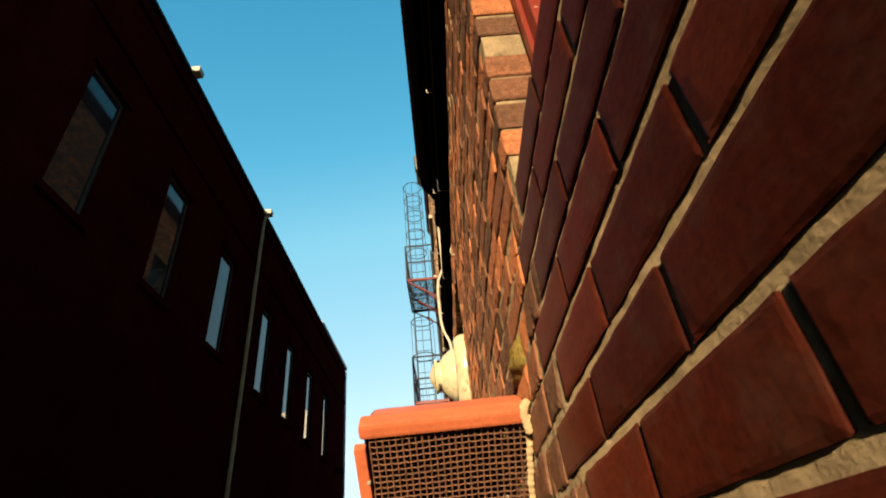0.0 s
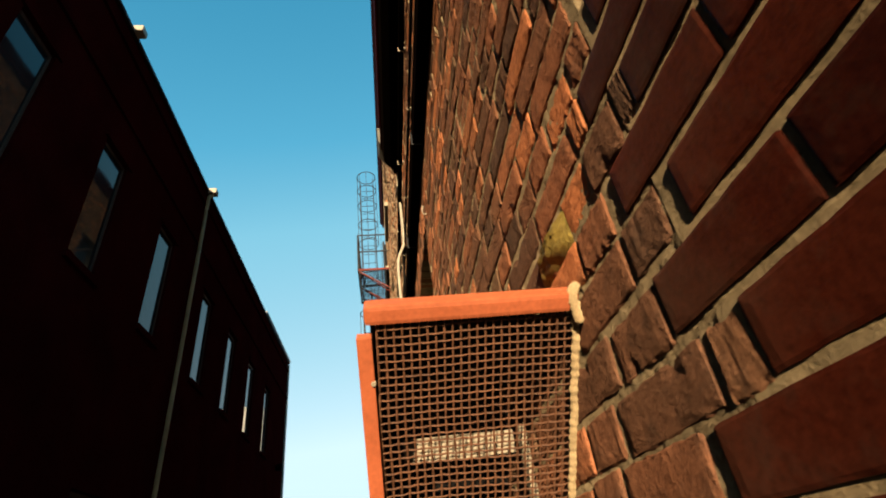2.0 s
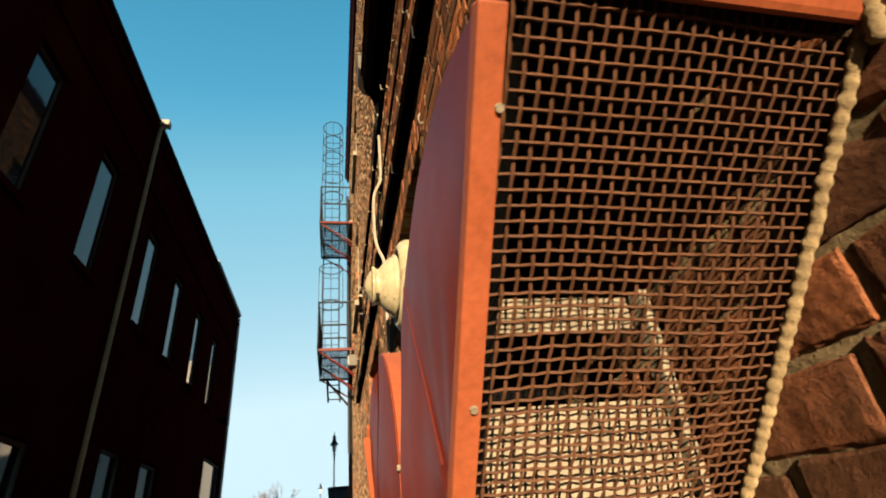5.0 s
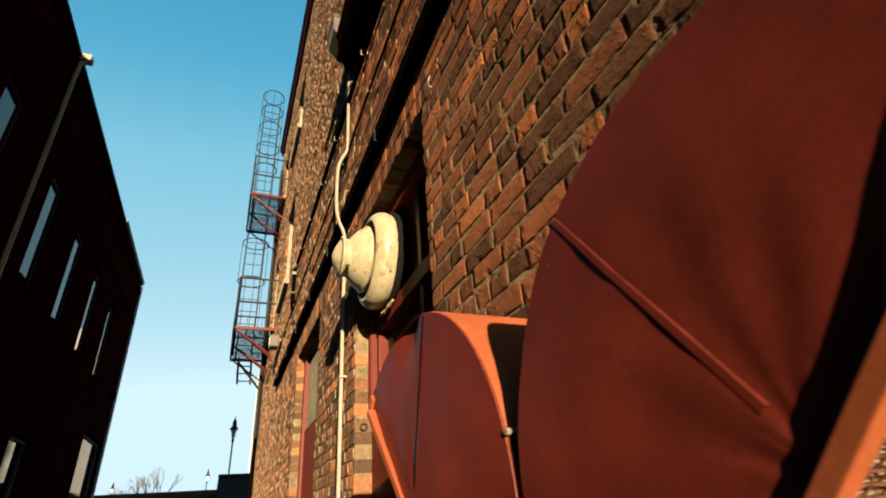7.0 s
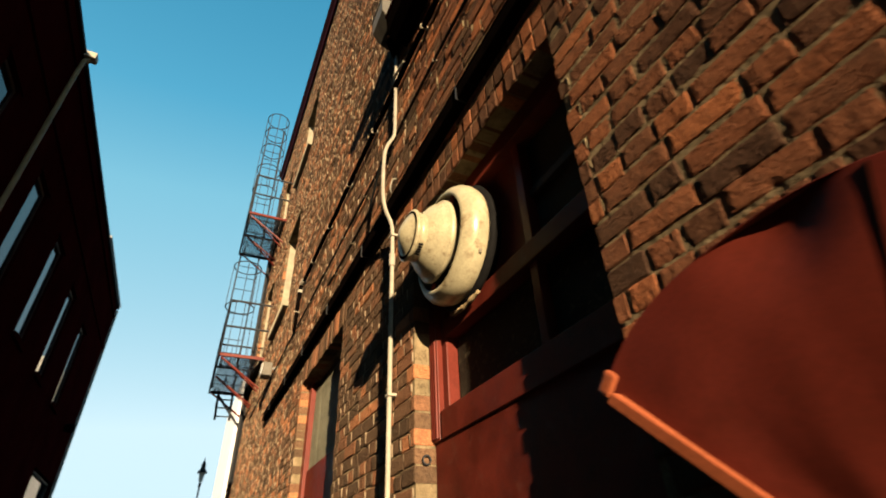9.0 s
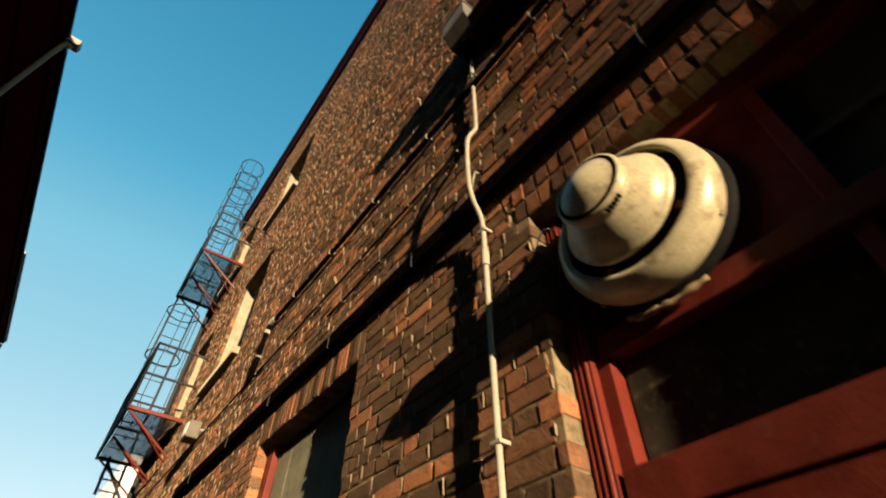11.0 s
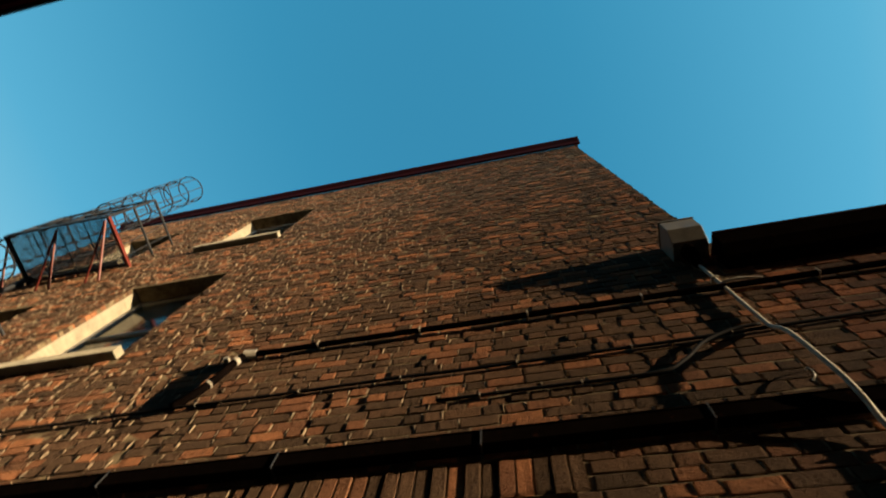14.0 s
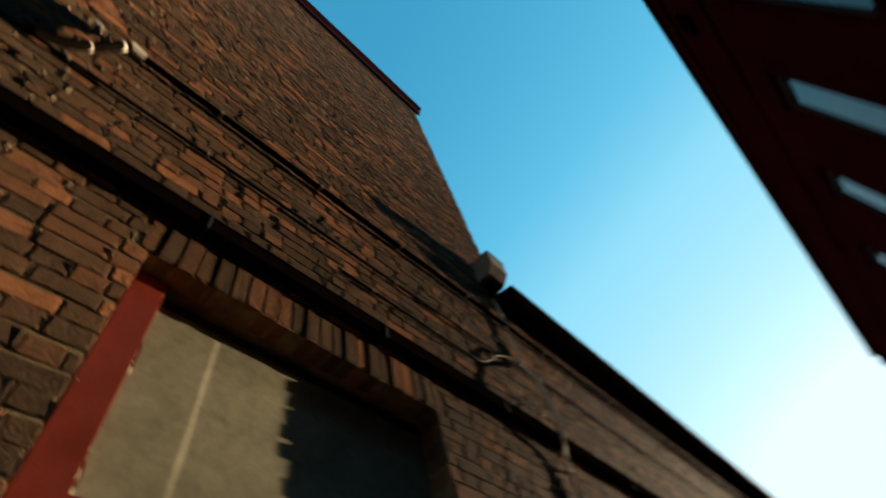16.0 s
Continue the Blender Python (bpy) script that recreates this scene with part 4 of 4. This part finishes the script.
# ---- brickwork: each brick its own raised piece ----
PITCH, JOINT, RUN, BED = 0.0722, 0.0085, 0.212, 0.0488
SOLDIER = [(2.46, 3.86, 3.055, 3.275), (5.08, 6.59, 3.08, 3.296), (-0.70, 0.72, 3.055, 3.275)]
ALL_OPEN = OPEN_LOW + OPEN_TALL
brnd = random.Random(11)

def brick_shape(y0, y1, z0, z1, x, depth, nu, nv, rough, edge, rnd):
    """One brick: an uneven front with worn edges, and sides that run back into the wall."""
    vs, fs = [], []
    ty, tz = rnd.uniform(-1, 1) * rough * 0.45 * min(1, (y1 - y0) / 0.2), rnd.uniform(-1, 1) * rough * 0.5
    sx, sy = rnd.uniform(0, 90), rnd.uniform(0, 90)
    chip = rnd.choice((None, None, (0, 0), (1, 0), (0, 1), (1, 1))) if rough > 0.001 else None
    for j in range(nv + 1):
        for i in range(nu + 1):
            u, v = i / nu, j / nv
            d = noise.noise((u * 3.1 + sx, v * 1.7 + sy, 0)) * rough * 1.1 + ty * (u - 0.5) * 2 + tz * (v - 0.5) * 2
            on_u, on_v = i in (0, nu), j in (0, nv)
            jy = jz = 0.0
            if on_u or on_v:
                d += edge * (1.0 + rnd.uniform(-0.5, 0.7)) * (1.5 if on_u and on_v else 1.0)
                jy = (rnd.uniform(-0.4, 0.4) + (0.3 if i == 0 else -0.3 if i == nu else 0)) * edge * 1.1
                jz = (rnd.uniform(-0.5, 0.5) + (0.25 if j == 0 else -0.25 if j == nv else 0)) * edge * 0.9
                if on_u and on_v:
                    jy *= 2.6
                    jz *= 1.8
                if chip == (u, v):
                    d += 0.006
                    jy += 0.012 * (1 - 2 * u)
                    jz += 0.006 * (1 - 2 * v)
            if nu > 2 and not on_u:
                u = 0.5 + (u - 0.5) * {4: 1.82, 5: 1.54}[nu]
            if nv > 2 and not on_v:
                v = 0.5 + (v - 0.5) * (1.75 if nv > 3 else 2.5)
            vs.append((x + d, y0 + (y1 - y0) * u + jy, z0 + (z1 - z0) * v + jz))
    for j in range(nv):
        for i in range(nu):
            a = j * (nu + 1) + i
            fs.append((a, a + nu + 1, a + nu + 2, a + 1))
    rim = [i for i in range(nu + 1)] + [j * (nu + 1) + nu for j in range(1, nv + 1)] + [nv * (nu + 1) + i for i in range(nu - 1, -1, -1)] + [j * (nu + 1) for j in range(nv - 1, 0, -1)]
    b = len(vs)
    for k in rim:
        vs.append((x + depth, vs[k][1], vs[k][2]))
    n = len(rim)
    for k in range(n):
        fs.append((rim[k], rim[(k + 1) % n], b + (k + 1) % n, b + k))
    return vs, fs


def clipped(y0, y1, z0, z1, zones):
    """The stretches of a brick that lie outside the given openings."""
    runs = [(y0, y1)]
    for a, b, c, d in zones:
        if z1 <= c + 0.012 or z0 >= d - 0.012:
            continue
        nxt = []
        for p, q in runs:
            if q <= a or p >= b:
                nxt.append((p, q))
            else:
                if p < a:
                    nxt.append((p, a + 0.005))
                if q > b:
                    nxt.append((b - 0.005, q))
        runs = nxt
    return [(p, q) for p, q in runs if q - p > 0.028]


def infill_edge(course):
    return (0.633, 0.73, 0.665, 0.745)[course % 4]


NEAR = (0.0, 2.46, 1.36, 2.95)
NEAR_TALL = (4.15, 7.05, 3.42, 4.45)
pools = {"low": ([], []), "tall": ([], []), "smooth": ([], [])}
near_bricks, tall_bricks = [], []
proud_joints = []
def put_brick(pool, y0, y1, z0, z1, x, depth, nu, nv, rough, edge):
    vs, fs = brick_shape(y0, y1, z0, z1, x, depth, nu, nv, rough, edge, brnd)
    b = len(pool[0])
    pool[0].extend(vs)
    pool[1].extend(tuple(b + k for k in f) for f in fs)


def lay(p, q, z0, z1, x, depth, smooth, rough, edge):
    c = (p + q) / 2
    dz = brnd.uniform(-0.0055, 0.0055) * (0.12 if smooth else 1)
    if NEAR[0] < c < NEAR[1] and NEAR[2] < z0 < NEAR[3] and len(near_bricks) < 300:
        near_bricks.append((p, q, z0 + dz, z1 + dz, x, depth, smooth))
        return
    if NEAR_TALL[0] < c < NEAR_TALL[1] and NEAR_TALL[2] < z0 < NEAR_TALL[3] and len(tall_bricks) < 300:
        tall_bricks.append((p, q, z0 + dz, z1 + dz, x, depth, smooth))
        return
    fine = -1 < c < 7.2 and z0 < 5.2
    pool = pools["smooth"] if smooth else pools["low" if c < STEP_Y else "tall"]
    put_brick(pool, p, q, z0 + dz, z1 + dz, x, depth, 4 if fine else 2, 3 if fine else 1, rough, edge if fine else edge * 0.4)


course = 0
while course * PITCH + BED < TALL_TOP:
    z0 = course * PITCH + BED + JOINT / 2
    z1 = z0 + PITCH - JOINT
    top_low, top_tall = z1 < LOW_TOP + 0.03, z1 < TALL_TOP
    y = (SOUTH_Y if top_low else STEP_Y) + (0.1 if course % 2 else 0.0) - 0.1
    zones = ALL_OPEN + SOLDIER
    if z0 < 2.0 - 0.03:
        zones = zones + [(-0.665, infill_edge(course) + 0.004, z0 - 0.02, z1 + 0.02)]
    while y < END_Y and top_tall:
        step = RUN * brnd.uniform(0.88, 1.06) * (0.5 if brnd.random() < (0.9 if course % 6 == 2 else 0.55) else 1.0)
        a, b = max(y + JOINT * 0.6, SOUTH_Y if top_low else STEP_Y), min(END_Y, y + step - JOINT * brnd.uniform(0.4, 0.9))
        y += step
        for p, q in clipped(a, b, z0, z1, zones):
            x = (brnd.choice((-0.002, 0.0, 0.0, 0.002)) + brnd.uniform(-0.0024, 0.0024)) * (1.1 if z0 > 3.3 else 0.6)
            lo, hi = z0 - brnd.uniform(-0.0005, 0.0034), z1 + brnd.uniform(-0.0005, 0.0034)
            lay(p, q, lo, hi, x, 0.105 if z1 < 3.12 else 0.05, False, 0.0020, 0.0026)
            if brnd.random() < (0.0 if p < NEAR[1] and NEAR[2] < z0 < NEAR[3] else 0.65 if p < STEP_Y else 0.8) and p - a < 1e-6:
                proud_joints.append((p, z0, z1, x))
    if z1 < 2.03:
        y = (0.307 if course % 2 else 0.217) - 0.209 * 5
        while y < infill_edge(course):
            a, b = max(y, -0.66) + 0.0036, min(y + 0.209, infill_edge(course)) - 0.0036
            y += 0.209
            if b - a > 0.03:
                lay(a, b, z0 + 0.0005, z1 - 0.0005, -0.0005 + brnd.uniform(-0.0008, 0.0008), 0.105, True, 0.0004, 0.0010)
    course += 1
for a, b, c, d in SOLDIER:
    n = round((b - a) / 0.070)
    w = (b - a) / n
    for k in range(n):
        pool = pools["low" if b < STEP_Y + 0.1 else "tall"]
        zlo, zmid = c + 0.004 + brnd.uniform(-0.005, 0.004), c + 0.112 + brnd.uniform(-0.004, 0.004)
        zhi = d - 0.008 + brnd.uniform(-0.004, 0.003)
        for za, zb in (((zlo, zmid - 0.004), (zmid + 0.004, zhi)) if b < STEP_Y + 0.1 else ((zlo, zhi),)):
            put_brick(pool, a + k * w + 0.003 + brnd.uniform(-0.002, 0.002), a + (k + 1) * w - 0.005 + brnd.uniform(-0.002, 0.002), za, zb, brnd.uniform(-0.004, 0.003), 0.105, 4, 3, 0.0016, 0.0042)

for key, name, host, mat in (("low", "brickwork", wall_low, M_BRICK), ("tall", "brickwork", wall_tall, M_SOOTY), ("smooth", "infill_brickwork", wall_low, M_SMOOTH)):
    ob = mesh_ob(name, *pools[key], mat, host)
    tagged(ob, kind="stuff")

# mortar squeezed a little proud of some upright joints
# the tall wall's joints take the brighter lime with sunlight painted in
for host, keep, lime, out in ((wall_low, lambda y: y < STEP_Y, M_MORTAR, 0.0), (wall_tall, lambda y: y >= STEP_Y, M_LIT_LIME, 0.0006)):
    jv, jf = [], []
    for p, z0, z1, x in proud_joints:
        if not keep(p):
            continue
        b = len(jv)
        lo, hi = z0 + brnd.uniform(0.0, 0.03), z1 - brnd.uniform(-0.006, 0.012)
        ya, yb, xo = p - (0.0075 if lime is M_MORTAR else 0.005) + brnd.uniform(-0.002, 0.002), p + brnd.uniform(0.0, 0.004), x - brnd.uniform(-0.002, 0.0045) - out
        lean = brnd.uniform(-0.004, 0.004)
        jv += [(0.012, ya, lo), (0.012, yb, lo), (0.012, yb + lean, hi), (0.012, ya + lean, hi), (xo + 0.002, ya + 0.001, lo + 0.003), (xo + 0.004, yb, lo + 0.003), (xo + 0.003, yb + lean, hi - 0.003), (xo, ya + lean + 0.001, hi - 0.003)]
        jf += [tuple(b + k for k in f) for f in ((4, 7, 6, 5), (0, 3, 7, 4), (3, 2, 6, 7), (0, 4, 5, 1), (1, 5, 6, 2))]
    tagged(mesh_ob("proud_pointing", jv, jf, lime, host), kind="stuff")

# the sunlit end wall above the low roof
gv, gf = [], []
for k in range(int(LOW_TOP / PITCH) + 1, int(TALL_TOP / PITCH) - 1):
    z0 = k * PITCH + BED + JOINT / 2
    x = 0.02 + (0.107 if k % 2 else 0)
    while x < 7.8:
        vs, fs = brick_shape(x, x + RUN - JOINT, z0, z0 + PITCH - JOINT, 0, 0.04, 1, 1, 0.002, 0.002, brnd)
        b = len(gv)
        gv.extend((v[1], STEP_Y + v[0] + 0.001, v[2]) for v in vs)
        gf.extend(tuple(b + i for i in f)[::-1] for f in fs)
        x += RUN
tagged(mesh_ob("brickwork", gv, gf, M_BRICK, wall_gable), kind="stuff")

# bricks close to the path, one by one
def worn_brick(rough, edge, rnd):
    """A brick 0.2 by 0.056 with a pitted face, rounded arrises and broken corners."""
    us = [0, 0.02, 0.07, 0.17, 0.28, 0.39, 0.5, 0.61, 0.72, 0.83, 0.93, 0.98, 1]
    ws = [0, 0.07, 0.2, 0.4, 0.6, 0.8, 0.93, 1]
    sx, sy = rnd.uniform(0, 90), rnd.uniform(0, 90)
    chips = [(rnd.choice((0, 1, rnd.random())), rnd.choice((0, 1)), rnd.uniform(0.010, 0.022), rnd.uniform(0.003, 0.009)) for _ in range(rnd.choice((0, 1, 1, 2)) if rough > 0.001 else 0)]
    ty, tz = rnd.uniform(-1, 1) * rough * 0.9, rnd.uniform(-1, 1) * rough * 0.6
    vs, fs = [], []
    nu, nv = len(us) - 1, len(ws) - 1
    for j, v in enumerate(ws):
        for i, u in enumerate(us):
            y, z = (u - 0.5) * 0.2, (v - 0.5) * 0.056
            rim = min(0.1 - abs(y), 0.028 - abs(z))
            d = edge * math.exp(-rim / 0.0035) * (1.1 + 0.9 * noise.noise((y * 60 + sx, z * 60, sy)))
            d += rough * (1.0 * noise.noise((y * 16 + sx, z * 16 + sy, 0)) + 0.7 * noise.noise((y * 45 + sx, z * 45 + sy, 2)) + 0.35 * noise.noise((y * 110 + sx, z * 110 + sy, 5)))
            d += ty * y / 0.1 + tz * z / 0.028
            for cu, cv, size, deep in chips:
                off = math.hypot(y - (cu - 0.5) * 0.2, z - (cv - 0.5) * 0.056)
                d += deep * max(0.0, 1 - off / size)
            jy = jz = 0.0
            if i in (0, nu):
                jy = edge * (0.9 * noise.noise((z * 70, sx, 1)) + (0.4 if i == 0 else -0.4))
            if j in (0, nv):
                jz = edge * (0.9 * noise.noise((y * 45, sy, 7)) + (0.4 if j == 0 else -0.4))
            if i in (0, nu) and j in (0, nv):
                jy, jz = jy * 2, jz * 2
            vs.append((d, y + jy, z + jz))
    for j in range(nv):
        for i in range(nu):
            a = j * (nu + 1) + i
            fs.append((a, a + nu + 1, a + nu + 2, a + 1))
    rim = [i for i in range(nu + 1)] + [j * (nu + 1) + nu for j in range(1, nv + 1)] + [nv * (nu + 1) + i for i in range(nu - 1, -1, -1)] + [j * (nu + 1) for j in range(nv - 1, 0, -1)]
    b, n = len(vs), len(rim)
    vs.extend((0.105, vs[k][1], vs[k][2]) for k in rim)
    fs.extend((rim[k], rim[(k + 1) % n], b + (k + 1) % n, b + k) for k in range(n))
    return vs, fs


def unit_mesh(name, mat, rough, edge, k):
    rnd = random.Random(500 + k)
    vs, fs = worn_brick(rough, edge, rnd)
    me = bpy.data.meshes.new(name)
    me.from_pydata(vs, [], fs)
    me.materials.append(mat)
    me.update()
    return me


old_meshes = [unit_mesh("brick", M_BRICK, 0.0013, 0.0036, k) for k in range(24)]
smooth_meshes = [unit_mesh("brick", M_SMOOTH, 0.0005, 0.0014, 50 + k) for k in range(6)]
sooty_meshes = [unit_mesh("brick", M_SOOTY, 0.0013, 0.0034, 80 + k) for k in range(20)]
for host, row in [(wall_low, r) for r in near_bricks] + [(wall_tall, r) for r in tall_bricks]:
    p, q, z0, z1, x, depth, smooth = row
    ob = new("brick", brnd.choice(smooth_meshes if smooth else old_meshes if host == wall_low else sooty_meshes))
    ob.parent = host
    tilt, swing = (0, 0) if smooth else (brnd.uniform(-0.024, 0.024), brnd.uniform(-0.010, 0.010))
    deep = 1 if host == wall_low else depth / 0.105
    ob.matrix_basis = Matrix.Translation((x, (p + q) / 2, (z0 + z1) / 2)) @ Matrix.Rotation(tilt, 4, "X") @ Matrix.Rotation(swing, 4, "Z") @ Matrix.Diagonal((deep, (q - p) / 0.2, (z1 - z0) / 0.056, 1))
    if brnd.random() < 0.5:
        ob.matrix_basis = ob.matrix_basis @ Matrix.Rotation(math.pi, 4, "X")

patch = thing("sealant_patch", "lump of yellowed sealant in a missing brick", "sealant")
fv, ff = [], []
for j in range(9):
    for i in range(15):
        u, v = i / 14 * 2 - 1, j / 8 * 2 - 1
        lump = max(0.0, 1 - u * u) ** 0.5 * max(0.0, 1 - v * v) ** 0.5
        fv.append((0.004 - lump * (0.016 + 0.010 * noise.noise((u * 3, v * 3, 2)) + 0.005 * noise.noise((u * 9, v * 9, 4))), 0.94 + 0.075 * u, 1.812 + 0.032 * v))
for j in range(8):
    for i in range(14):
        a = j * 15 + i
        ff.append((a, a + 15, a + 16, a + 1))
mesh_ob("lump", fv, ff, M_FOAM, patch, "", True)

def skin(name, y0, y1, z0, z1, step, base, amp, freq, mat, label):
    """Lumpy pointing that swells between the bricks."""
    ny, nz = int((y1 - y0) / step), int((z1 - z0) / step)
    vs, fs = [], []
    for j in range(nz + 1):
        for i in range(ny + 1):
            y, z = y0 + (y1 - y0) * i / ny, z0 + (z1 - z0) * j / nz
            lump = noise.noise((y * freq, z * freq, 0.3)) + 0.6 * noise.noise((y * freq * 2.7, z * freq * 2.7, 7.1))
            vs.append((base + amp * lump, y, z))
    for j in range(nz):
        for i in range(ny):
            a = j * (ny + 1) + i
            fs.append((a, a + ny + 1, a + ny + 2, a + 1))
    return tagged(mesh_ob(name, vs, fs, mat, wall_low, label, True), kind="stuff")


skin("pointing", 0.66, 2.53, 1.2, 3.05, 0.0055, 0.0042, 0.0018, 75, M_MORTAR, "lumpy lime pointing")
skin("infill_pointing", -0.65, 0.66, 1.2, 1.985, 0.0065, 0.0032, 0.0010, 45, M_POINT, "pale flush pointing")
